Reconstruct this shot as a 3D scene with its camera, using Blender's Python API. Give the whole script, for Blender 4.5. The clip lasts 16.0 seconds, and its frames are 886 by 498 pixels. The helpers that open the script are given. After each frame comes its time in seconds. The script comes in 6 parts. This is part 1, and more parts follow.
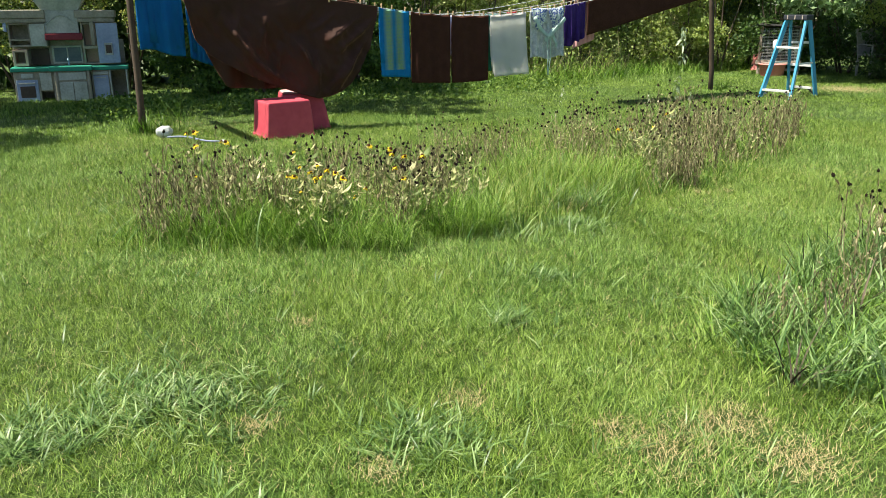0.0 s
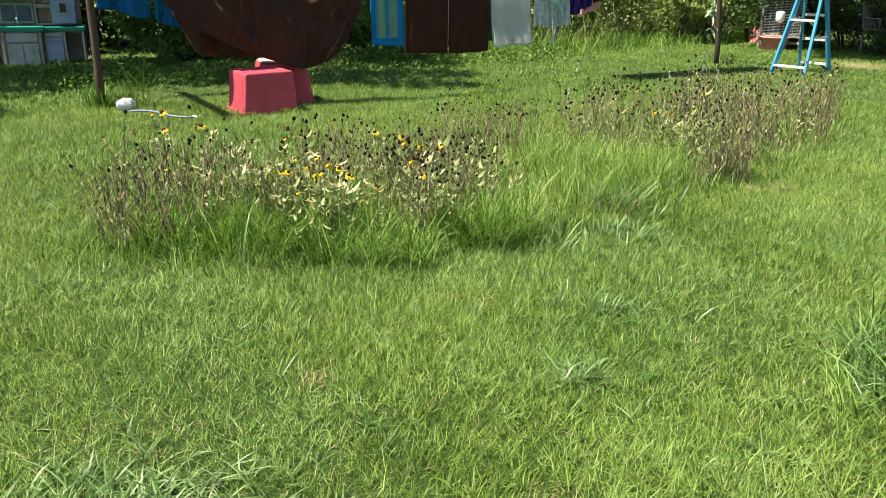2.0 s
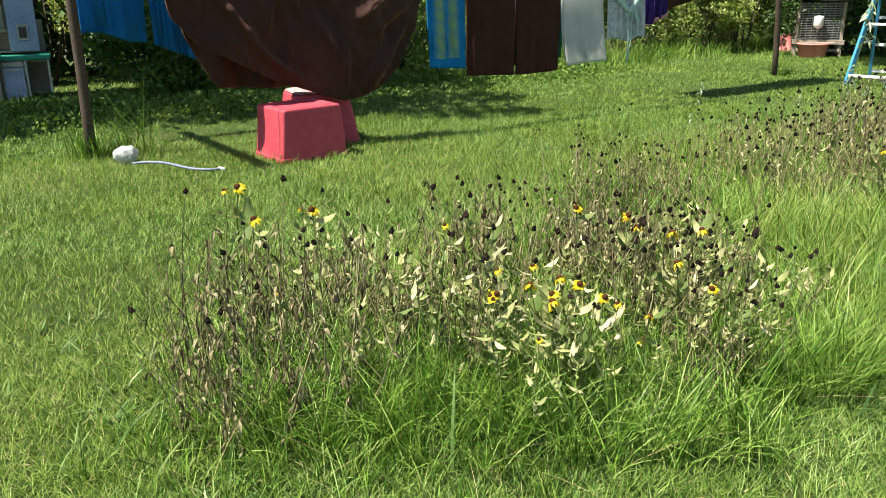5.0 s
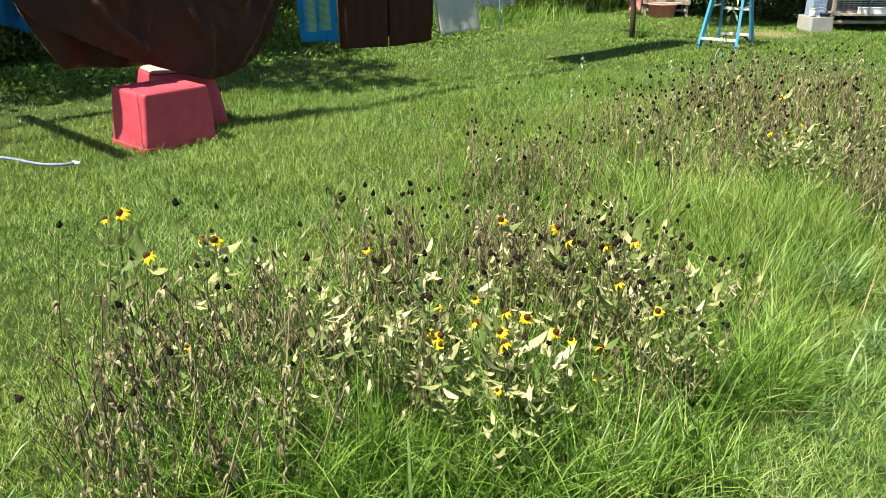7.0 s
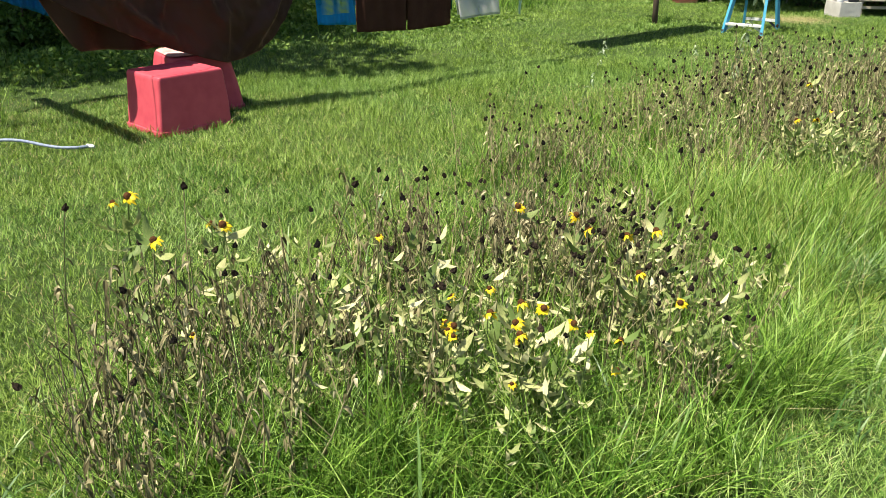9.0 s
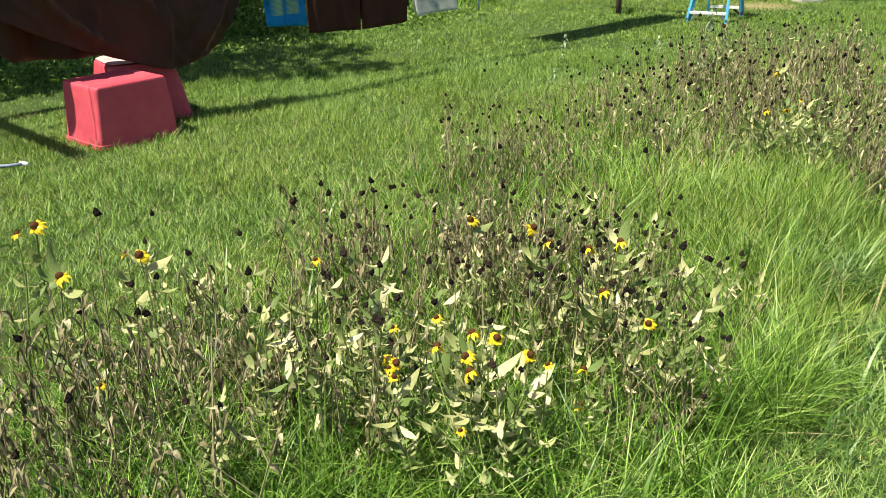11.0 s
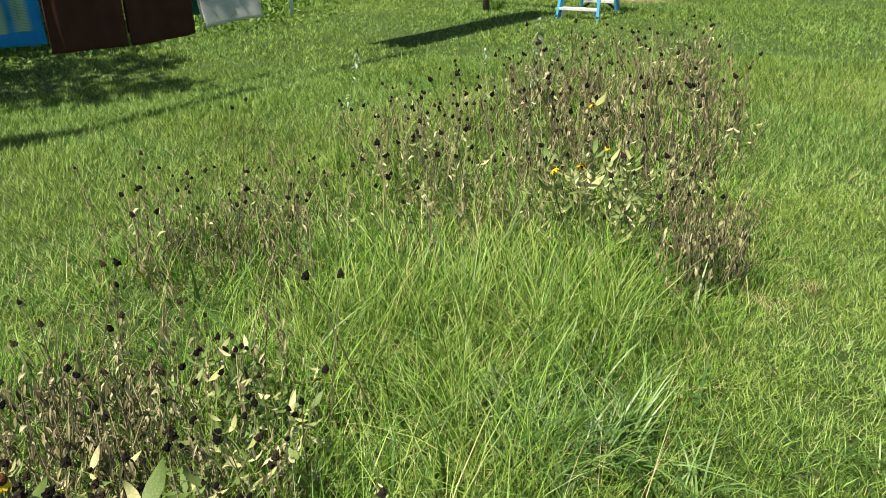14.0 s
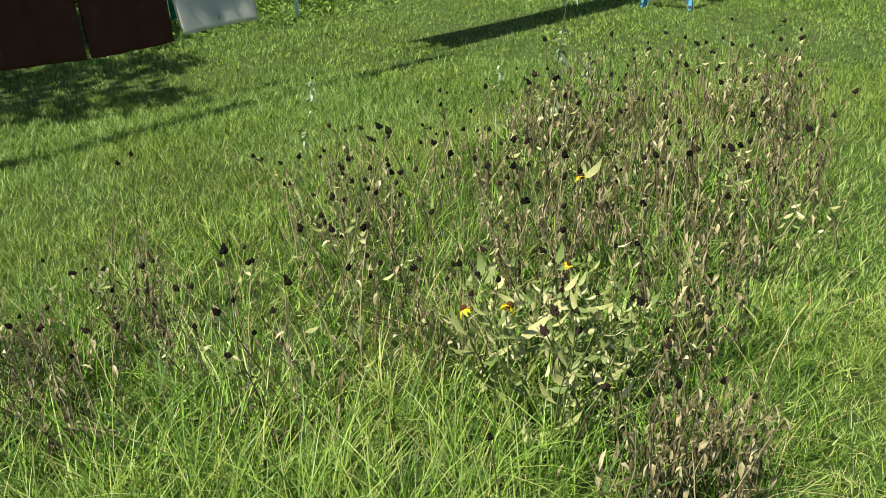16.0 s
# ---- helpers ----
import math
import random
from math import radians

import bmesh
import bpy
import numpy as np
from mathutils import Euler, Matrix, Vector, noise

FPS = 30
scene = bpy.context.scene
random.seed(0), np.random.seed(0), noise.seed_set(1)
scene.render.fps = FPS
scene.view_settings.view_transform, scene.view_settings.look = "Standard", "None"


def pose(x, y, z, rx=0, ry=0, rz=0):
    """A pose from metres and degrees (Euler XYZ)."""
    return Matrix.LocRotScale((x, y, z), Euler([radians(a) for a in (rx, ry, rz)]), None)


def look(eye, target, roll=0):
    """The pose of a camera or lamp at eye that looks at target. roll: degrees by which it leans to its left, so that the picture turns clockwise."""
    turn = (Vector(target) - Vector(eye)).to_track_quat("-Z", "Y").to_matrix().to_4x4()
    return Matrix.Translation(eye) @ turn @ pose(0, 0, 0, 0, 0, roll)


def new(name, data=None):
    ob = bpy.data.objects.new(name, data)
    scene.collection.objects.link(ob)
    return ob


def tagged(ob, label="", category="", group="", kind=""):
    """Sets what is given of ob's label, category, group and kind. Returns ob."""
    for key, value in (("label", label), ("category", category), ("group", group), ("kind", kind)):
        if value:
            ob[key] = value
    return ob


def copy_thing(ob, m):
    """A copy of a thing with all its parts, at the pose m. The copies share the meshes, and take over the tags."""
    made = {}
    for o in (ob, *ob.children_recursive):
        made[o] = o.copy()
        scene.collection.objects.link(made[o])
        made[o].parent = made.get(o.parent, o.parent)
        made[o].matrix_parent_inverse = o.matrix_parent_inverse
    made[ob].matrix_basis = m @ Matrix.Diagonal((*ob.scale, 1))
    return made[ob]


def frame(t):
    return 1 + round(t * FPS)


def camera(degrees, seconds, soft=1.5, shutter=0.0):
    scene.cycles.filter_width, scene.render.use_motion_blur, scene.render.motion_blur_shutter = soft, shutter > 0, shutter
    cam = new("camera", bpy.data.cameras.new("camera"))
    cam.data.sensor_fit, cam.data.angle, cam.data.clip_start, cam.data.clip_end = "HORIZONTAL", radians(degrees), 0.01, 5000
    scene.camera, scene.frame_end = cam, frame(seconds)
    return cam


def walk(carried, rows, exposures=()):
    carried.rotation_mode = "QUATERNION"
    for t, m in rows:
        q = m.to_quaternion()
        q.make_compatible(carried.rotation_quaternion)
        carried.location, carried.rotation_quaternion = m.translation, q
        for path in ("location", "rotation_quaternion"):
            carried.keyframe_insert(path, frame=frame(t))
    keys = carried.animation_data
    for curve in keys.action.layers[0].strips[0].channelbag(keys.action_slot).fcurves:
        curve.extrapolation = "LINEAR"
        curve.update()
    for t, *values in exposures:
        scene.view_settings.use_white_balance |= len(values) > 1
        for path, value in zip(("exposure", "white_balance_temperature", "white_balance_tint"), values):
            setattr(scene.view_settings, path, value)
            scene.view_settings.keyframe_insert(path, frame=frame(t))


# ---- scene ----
cam = camera(57.8, 16.0, soft=0.75)
PATH = [
    (0, (1.955, -1.352, 1.49), (1.76, 0.55, 0.904), -0.3),
    (0.5, (1.973, -1.337, 1.446), (1.696, 0.549, 0.84), -1.5),
    (1, (1.925, -1.197, 1.439), (1.629, 0.677, 0.806), -1.5),
    (1.5, (1.956, -0.781, 1.45), (1.649, 1.086, 0.803), -0.7),
    (2, (1.53, -0.413, 1.452), (1.419, 1.471, 0.789), 0.9),
    (2.5, (1.318, -0.104, 1.392), (1.325, 1.791, 0.752), 0.3),
    (3, (1.025, 0.282, 1.339), (1.022, 2.184, 0.721), -0.7),
    (3.5, (0.802, 0.537, 1.34), (0.774, 2.446, 0.744), -0.7),
    (4, (0.609, 0.828, 1.311), (0.543, 2.739, 0.723), -0.7),
    (4.2, (0.541, 0.941, 1.293), (0.431, 2.85, 0.707), -1.1),
    (6.3, (0.022, 1.708, 1.492), (0.327, 3.546, 0.765), 0.8),
    (6.5, (0.037, 1.705, 1.5), (0.362, 3.539, 0.771), 0.6),
    (7, (0.05, 1.699, 1.502), (0.402, 3.524, 0.763), 0.5),
    (7.5, (0.054, 1.698, 1.494), (0.402, 3.515, 0.734), 0.2),
    (8, (0.059, 1.707, 1.484), (0.4, 3.527, 0.727), -0.1),
    (8.2, (0.064, 1.71, 1.484), (0.385, 3.533, 0.728), -0.4),
    (10.3, (0.167, 1.892, 1.443), (0.476, 3.701, 0.646), 1.3),
    (10.5, (0.204, 1.852, 1.45), (0.487, 3.668, 0.664), -0.6),
    (11, (0.218, 2.016, 1.444), (0.581, 3.822, 0.667), -1.0),
    (11.5, (0.245, 2.21, 1.455), (0.812, 3.967, 0.684), -1.1),
    (12, (0.386, 2.337, 1.433), (1.048, 4.057, 0.657), -2.1),
    (12.5, (0.667, 2.451, 1.463), (1.334, 4.168, 0.683), -3.4),
    (13, (0.892, 2.617, 1.443), (1.544, 4.326, 0.635), -3.4),
    (13.5, (1.144, 2.828, 1.462), (1.779, 4.529, 0.623), -1.2),
    (14, (1.452, 2.982, 1.461), (1.967, 4.735, 0.648), -1.3),
    (14.5, (1.718, 3.167, 1.485), (2.007, 4.971, 0.672), -3.5),
    (15, (1.969, 3.492, 1.506), (2.285, 5.285, 0.679), -2.2),
    (15.5, (2.255, 3.772, 1.462), (2.543, 5.558, 0.608), -2.5),
    (16, (2.504, 4.012, 1.494), (2.717, 5.8, 0.624), -3.1),
]
walk(cam, [(t, look(e, a, r)) for t, e, a, r in PATH], [(0, 1.34, 6700, 10), (5, 1.32, 6700, 10), (12, 1.2, 6700, 10), (16, 1.06, 6700, 10)])

# ---- light ----
world = bpy.data.worlds.new("sky")
scene.world = world
world.use_nodes = True
wn = world.node_tree.nodes
sky = wn.new("ShaderNodeTexSky")
sky.sky_type = "NISHITA"
sky.sun_disc = False
sky.sun_elevation = radians(63)
sky.sun_rotation = radians(248)
wn["Background"].inputs["Strength"].default_value = 0.072
world.node_tree.links.new(sky.outputs[0], wn["Background"].inputs["Color"])
sun = new("sun", bpy.data.lights.new("sun", "SUN"))
sun.data.energy = 5.0
sun.data.angle = radians(0.55)
sun.data.color = (1.0, 0.94, 0.82)
sun.matrix_world = look((-9.7, -4.0, 20.0), (0, 0, 0))

rng = np.random.default_rng(7)
rnd = random.Random(11)


# ---- materials ----
def material(name, c1, c2, rough=0.8, scale=4.0, fine=60.0, bump=0.2, island=0.0, trans=0.0, metal=0.0, c3=None,
             spec=0.3, obj_rand=0.0, trans_col=None, sheen=0.0, tuft=0.4):
    """Two tones mixed by a coarse and a fine noise, with optional variation per loose piece and light shining through."""
    m = bpy.data.materials.new(name)
    m.use_nodes = True
    n, l = m.node_tree.nodes, m.node_tree.links
    b = n["Principled BSDF"]
    b.inputs["Roughness"].default_value = rough
    b.inputs["Metallic"].default_value = metal
    b.inputs["Specular IOR Level"].default_value = spec
    if sheen:
        b.inputs["Sheen Weight"].default_value = sheen
        b.inputs["Sheen Roughness"].default_value = 0.45
        b.inputs["Sheen Tint"].default_value = (0.75, 0.38, 0.24, 1)
    pos = n.new("ShaderNodeNewGeometry") if island or (trans and not obj_rand) else n.new("ShaderNodeTexCoord")
    vec = pos.outputs["Position"] if island or (trans and not obj_rand) else pos.outputs["Object"]
    big = n.new("ShaderNodeTexNoise")
    big.inputs["Scale"].default_value = scale
    big.inputs["Detail"].default_value = 4
    l.new(vec, big.inputs["Vector"])
    small = n.new("ShaderNodeTexNoise")
    small.inputs["Scale"].default_value = fine
    small.inputs["Detail"].default_value = 5 if tuft > 0.4 else 3
    small.inputs["Roughness"].default_value = 0.68 if tuft > 0.4 else 0.5
    l.new(vec, small.inputs["Vector"])
    add = n.new("ShaderNodeMath")
    add.operation = "MULTIPLY_ADD"
    add.inputs[1].default_value = 0.6
    l.new(big.outputs["Fac"], add.inputs[0])
    half = n.new("ShaderNodeMath")
    half.operation = "MULTIPLY_ADD"
    half.inputs[1].default_value = tuft
    half.inputs[2].default_value = 0.2 - tuft / 2
    l.new(small.outputs["Fac"], half.inputs[0])
    l.new(half.outputs[0], add.inputs[2])
    fac = add.outputs[0]
    if island or obj_rand:
        src = pos.outputs["Random Per Island"] if island else n.new("ShaderNodeObjectInfo").outputs["Random"]
        amount = island or obj_rand
        mr = n.new("ShaderNodeMapRange")
        mr.inputs["To Min"].default_value = -amount
        mr.inputs["To Max"].default_value = amount
        l.new(src, mr.inputs["Value"])
        plus = n.new("ShaderNodeMath")
        plus.operation = "ADD"
        l.new(fac, plus.inputs[0])
        l.new(mr.outputs[0], plus.inputs[1])
        fac = plus.outputs[0]
    ramp = n.new("ShaderNodeValToRGB")
    ramp.color_ramp.elements[0].position = 0.3
    ramp.color_ramp.elements[1].position = 0.7
    ramp.color_ramp.elements[0].color = (*c1, 1)
    ramp.color_ramp.elements[1].color = (*c2, 1)
    if c3:
        e = ramp.color_ramp.elements.new(0.93)
        e.color = (*c3, 1)
    l.new(fac, ramp.inputs["Fac"])
    l.new(ramp.outputs["Color"], b.inputs["Base Color"])
    if bump:
        bp = n.new("ShaderNodeBump")
        bp.inputs["Strength"].default_value = bump
        bp.inputs["Distance"].default_value = 0.02
        l.new(small.outputs["Fac"], bp.inputs["Height"])
        l.new(bp.outputs["Normal"], b.inputs["Normal"])
    if trans:
        tr = n.new("ShaderNodeBsdfTranslucent")
        if trans_col:
            mul = n.new("ShaderNodeMixRGB")
            mul.blend_type = "MULTIPLY"
            mul.inputs["Fac"].default_value = 1.0
            mul.inputs["Color2"].default_value = (*trans_col, 1)
            l.new(ramp.outputs["Color"], mul.inputs["Color1"])
            l.new(mul.outputs["Color"], tr.inputs["Color"])
        else:
            l.new(ramp.outputs["Color"], tr.inputs["Color"])
        mx = n.new("ShaderNodeMixShader")
        mx.inputs["Fac"].default_value = trans
        l.new(b.outputs[0], mx.inputs[1])
        l.new(tr.outputs[0], mx.inputs[2])
        l.new(mx.outputs[0], n["Material Output"].inputs["Surface"])
    return m


def turf():
    """Close turf seen between the blades: dark gaps, green shoots and straw, mottled over metres."""
    m = material("turf", (0.03, 0.05, 0.01), (0.09, 0.14, 0.025), 0.95, 0.8, 30, 0.0)
    n, l = m.node_tree.nodes, m.node_tree.links
    geo = n.new("ShaderNodeNewGeometry")
    fine = n.new("ShaderNodeTexNoise")
    fine.inputs["Scale"].default_value = 150
    fine.inputs["Detail"].default_value = 5
    fine.inputs["Roughness"].default_value = 0.7
    l.new(geo.outputs["Position"], fine.inputs["Vector"])
    ramp = n.new("ShaderNodeValToRGB")
    e = ramp.color_ramp.elements
    e[0].position, e[0].color = 0.36, (0.017, 0.036, 0.005, 1)
    e[1].position, e[1].color = 0.52, (0.050, 0.096, 0.013, 1)
    for p, c in ((0.62, (0.095, 0.16, 0.024, 1)), (0.74, (0.18, 0.19, 0.07, 1))):
        e.new(p).color = c
    l.new(fine.outputs["Fac"], ramp.inputs["Fac"])
    b = n["Principled BSDF"]
    old = b.inputs["Base Color"].links[0].from_socket
    mix = n.new("ShaderNodeMixRGB")
    mix.inputs["Fac"].default_value = 0.72
    l.new(old, mix.inputs["Color1"])
    l.new(ramp.outputs["Color"], mix.inputs["Color2"])
    spots = n.new("ShaderNodeTexNoise")
    spots.inputs["Scale"].default_value = 2.2
    spots.inputs["Detail"].default_value = 6
    spots.inputs["Roughness"].default_value = 0.7
    l.new(geo.outputs["Position"], spots.inputs["Vector"])
    sr = n.new("ShaderNodeValToRGB")
    sr.color_ramp.elements[0].position, sr.color_ramp.elements[1].position = 0.60, 0.74
    l.new(spots.outputs["Fac"], sr.inputs["Fac"])
    dry = n.new("ShaderNodeMixRGB")
    dry.inputs["Color2"].default_value = (0.15, 0.135, 0.06, 1)
    l.new(sr.outputs["Color"], dry.inputs["Fac"])
    l.new(mix.outputs["Color"], dry.inputs["Color1"])
    l.new(dry.outputs["Color"], b.inputs["Base Color"])
    bp = n.new("ShaderNodeBump")
    bp.inputs["Strength"].default_value = 0.9
    bp.inputs["Distance"].default_value = 0.03
    l.new(fine.outputs["Fac"], bp.inputs["Height"])
    l.new(bp.outputs["Normal"], b.inputs["Normal"])
    return m


M_GROUND = turf()
M_LAWN = material("lawn_blade", (0.040, 0.084, 0.007), (0.216, 0.325, 0.055), 0.5, 0.9, 12, 0, island=0.34, tuft=0.5, trans=0.20,
                  c3=(0.36, 0.46, 0.16), spec=0.2, trans_col=(1.15, 1.25, 0.6))
M_LAWNBLUE = material("coarse_lawn_blade", (0.038, 0.096, 0.011), (0.205, 0.330, 0.070), 0.5, 1.2, 12, 0, island=0.34, tuft=0.5, trans=0.18,
                      c3=(0.34, 0.44, 0.19), spec=0.2, trans_col=(1.2, 1.25, 0.7))
M_STRAW = material("dry_straw", (0.31, 0.255, 0.115), (0.50, 0.425, 0.225), 0.8, 3, 40, 0, island=0.25, trans=0.2)
M_TALL = material("tall_grass_blade", (0.032, 0.088, 0.006), (0.195, 0.335, 0.050), 0.42, 1.2, 12, 0, island=0.36, tuft=0.5, trans=0.22,
                  c3=(0.35, 0.44, 0.15), spec=0.2, trans_col=(1.1, 1.25, 0.6))
M_HAY = material("ripening_grass_blade", (0.080, 0.148, 0.015), (0.230, 0.315, 0.068), 0.5, 1.2, 12, 0, island=0.34, tuft=0.5, trans=0.25,
                 c3=(0.38, 0.40, 0.15), spec=0.2, trans_col=(1.2, 1.15, 0.6))
M_BROAD = material("broad_weed_blade", (0.050, 0.115, 0.024), (0.175, 0.285, 0.080), 0.42, 2, 12, 0, island=0.34, trans=0.25,
                   c3=(0.35, 0.44, 0.22), spec=0.4)
M_DEADSTEM = material("dead_stem", (0.080, 0.074, 0.037), (0.29, 0.265, 0.140), 0.95, 9, 60, 0.1, island=0.3, spec=0.1)
M_DEADLEAF = material("withered_leaf", (0.070, 0.063, 0.030), (0.28, 0.25, 0.135), 0.95, 7, 50, 0.1, spec=0.1, island=0.40, trans=0.2,
                      c3=(0.50, 0.45, 0.29))
M_PALELEAF = material("yellowing_leaf", (0.12, 0.18, 0.045), (0.37, 0.38, 0.155), 0.6, 30, 90, 0.05, obj_rand=0.42, trans=0.3,
                      c3=(0.60, 0.56, 0.33))
M_DARKTWIG = material("dark_twig", (0.04, 0.032, 0.024), (0.11, 0.09, 0.065), 0.9, 9, 60, 0.1, island=0.2, spec=0.1)
M_GREENSTEM = material("green_stem", (0.08, 0.12, 0.03), (0.17, 0.20, 0.06), 0.7, 8, 60, 0.1, island=0.15)
M_CONE = material("seed_cone", (0.007, 0.006, 0.005), (0.034, 0.024, 0.017), 1.0, 90, 400, 0.7, obj_rand=0.35, spec=0.1)
M_BROWNCONE = material("brown_flower_cone", (0.035, 0.014, 0.006), (0.10, 0.045, 0.015), 0.9, 90, 400, 0.5, spec=0.1)
M_PETAL = material("yellow_petal", (0.64, 0.45, 0.010), (0.80, 0.63, 0.028), 0.55, 30, 120, 0, island=0.2, trans=0.3)
M_LEAF = material("shrub_leaf", (0.035, 0.085, 0.016), (0.10, 0.19, 0.03), 0.5, 0.9, 14, 0, island=0.25, trans=0.3,
                  c3=(0.22, 0.30, 0.07), trans_col=(1.3, 1.2, 0.6))
# leaf tone lightened to carry the sun on hedge, weeds and tree
M_HEDGE = material("vine_leaf_lit_tone", (0.165, 0.25, 0.062), (0.37, 0.45, 0.155), 0.55, 1.4, 14, 0, island=0.30, trans=0.4,
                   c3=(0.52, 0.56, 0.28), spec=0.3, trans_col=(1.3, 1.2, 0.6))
# also the darker tone of hedge shrubs that stand in shade
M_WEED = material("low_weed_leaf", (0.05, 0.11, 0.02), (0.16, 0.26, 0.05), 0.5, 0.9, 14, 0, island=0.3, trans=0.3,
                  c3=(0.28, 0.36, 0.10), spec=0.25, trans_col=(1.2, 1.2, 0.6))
M_BROADLEAF = material("fresh_tree_leaf", (0.10, 0.19, 0.06), (0.27, 0.38, 0.16), 0.45, 2, 14, 0, island=0.3, trans=0.35,
                       c3=(0.46, 0.56, 0.32), spec=0.5)
M_THISTLE = material("thistle_leaf", (0.13, 0.19, 0.09), (0.32, 0.40, 0.24), 0.6, 6, 40, 0.05, island=0.35, trans=0.25, c3=(0.58, 0.63, 0.48))
# leaf tone darkened to carry the shade of woods and back shrubs
M_DARKLEAF = material("leaf_shade_tone", (0.022, 0.05, 0.012), (0.06, 0.12, 0.022), 0.5, 0.6, 10, 0, island=0.25, trans=0.25)
M_BARK = material("bark", (0.05, 0.038, 0.028), (0.13, 0.10, 0.075), 0.95, 6, 40, 0.8)
M_POST = material("weathered_post", (0.035, 0.025, 0.018), (0.095, 0.07, 0.05), 0.9, 5, 50, 0.15)
M_ROPE = material("clothesline_rope", (0.45, 0.47, 0.48), (0.62, 0.63, 0.62), 0.8, 20, 200, 0.3)
M_PINWOOD = material("pin_wood", (0.42, 0.29, 0.15), (0.58, 0.42, 0.24), 0.8, 30, 200, 0.2, obj_rand=0.2)
M_STEEL = material("spring_steel", (0.35, 0.35, 0.36), (0.5, 0.5, 0.5), 0.4, 30, 200, 0, metal=0.9)
M_BLANKET = material("brown_plush", (0.024, 0.0085, 0.005), (0.046, 0.0165, 0.0095), 0.66, 5, 260, 0.3, sheen=0.42, spec=0.22)
M_BROWNTOWEL = material("brown_terry", (0.036, 0.014, 0.009), (0.062, 0.026, 0.017), 0.95, 8, 380, 0.5, sheen=0.06, spec=0.1)
M_WHITETOWEL = material("white_terry", (0.76, 0.77, 0.75), (0.87, 0.87, 0.84), 0.95, 6, 380, 0.25, trans=0.75)
M_BLUETOWEL = material("blue_terry", (0.002, 0.115, 0.32), (0.005, 0.21, 0.52), 0.95, 3, 300, 0.4, trans=0.28)
M_PURPLE = material("purple_cotton", (0.022, 0.008, 0.085), (0.045, 0.018, 0.15), 0.9, 8, 200, 0.3)
M_PINKCLOTH = material("pink_cotton", (0.55, 0.25, 0.27), (0.66, 0.36, 0.36), 0.9, 8, 200, 0.2)
M_LILAC = material("lilac_cotton", (0.50, 0.46, 0.60), (0.70, 0.67, 0.76), 0.9, 8, 200, 0.2)
M_TEAL = material("teal_cotton", (0.01, 0.10, 0.075), (0.02, 0.17, 0.13), 0.9, 8, 200, 0.2, trans=0.2)
M_REDCLOTH = material("red_cotton", (0.40, 0.035, 0.03), (0.55, 0.06, 0.05), 0.9, 8, 200, 0.2)
M_REDTUB = material("faded_red_plastic", (0.37, 0.045, 0.068), (0.52, 0.085, 0.105), 0.5, 3, 14, 0.05, c3=(0.62, 0.17, 0.17), spec=0.2)
M_PALEBASE = material("pale_pink_plastic", (0.54, 0.24, 0.22), (0.68, 0.42, 0.39), 0.55, 6, 30, 0.05)
M_PINKTUB = material("sun_bleached_red_plastic", (0.60, 0.16, 0.15), (0.74, 0.30, 0.27), 0.6, 4, 40, 0.1)
M_LADDER = material("blue_fibreglass", (0.028, 0.20, 0.33), (0.06, 0.29, 0.44), 0.55, 5, 70, 0.1, c3=(0.2, 0.42, 0.52))
M_ALU = material("worn_aluminium", (0.55, 0.56, 0.56), (0.75, 0.75, 0.74), 0.5, 8, 90, 0.15, metal=0.4)
M_BLACKPL = material("dark_plastic_hutch_shade", (0.012, 0.016, 0.022), (0.035, 0.04, 0.05), 0.6, 8, 90, 0.15)
M_BEIGE = material("weathered_beige_plastic", (0.17, 0.165, 0.115), (0.40, 0.38, 0.29), 0.6, 5, 30, 0.2, c3=(0.50, 0.48, 0.39))
M_CREAM = material("cream_plastic", (0.25, 0.28, 0.23), (0.52, 0.56, 0.49), 0.55, 5, 30, 0.2)
M_GREYBLUE = material("grey_blue_plastic", (0.19, 0.26, 0.37), (0.33, 0.41, 0.53), 0.5, 5, 30, 0.2)
M_DARKPANE = material("dark_window_film", (0.05, 0.085, 0.10), (0.11, 0.16, 0.17), 0.3, 8, 40, 0.1)
M_GREENPL = material("green_plastic_counter", (0.015, 0.20, 0.13), (0.03, 0.30, 0.20), 0.45, 3, 30, 0.1)
M_MAROON = material("maroon_plastic", (0.14, 0.012, 0.02), (0.24, 0.03, 0.04), 0.5, 3, 30, 0.1)
# dark brown for the oven window and for shade painted as flat panels
M_DARKFILL = material("dark_window_and_shade", (0.05, 0.038, 0.028), (0.095, 0.072, 0.052), 0.8, 4, 30, 0.1)
M_TANFRAME = material("tan_plastic_frame", (0.42, 0.30, 0.20), (0.55, 0.42, 0.30), 0.6, 5, 40, 0.1)
M_GREYWOOD = material("grey_weathered_wood", (0.22, 0.185, 0.15), (0.46, 0.40, 0.33), 0.9, 4, 60, 0.5)
M_WIRE = material("galvanised_wire", (0.24, 0.27, 0.26), (0.40, 0.43, 0.41), 0.55, 20, 200, 0, metal=0.5)
M_BAG = material("translucent_bag_film", (0.42, 0.46, 0.44), (0.62, 0.66, 0.63), 0.35, 20, 70, 0.4, trans=0.3)
M_WHITEPL = material("white_plastic", (0.70, 0.71, 0.70), (0.82, 0.83, 0.82), 0.45, 6, 50, 0.1)
M_CONCRETE = material("concrete", (0.33, 0.32, 0.30), (0.50, 0.49, 0.46), 0.95, 6, 90, 0.6)
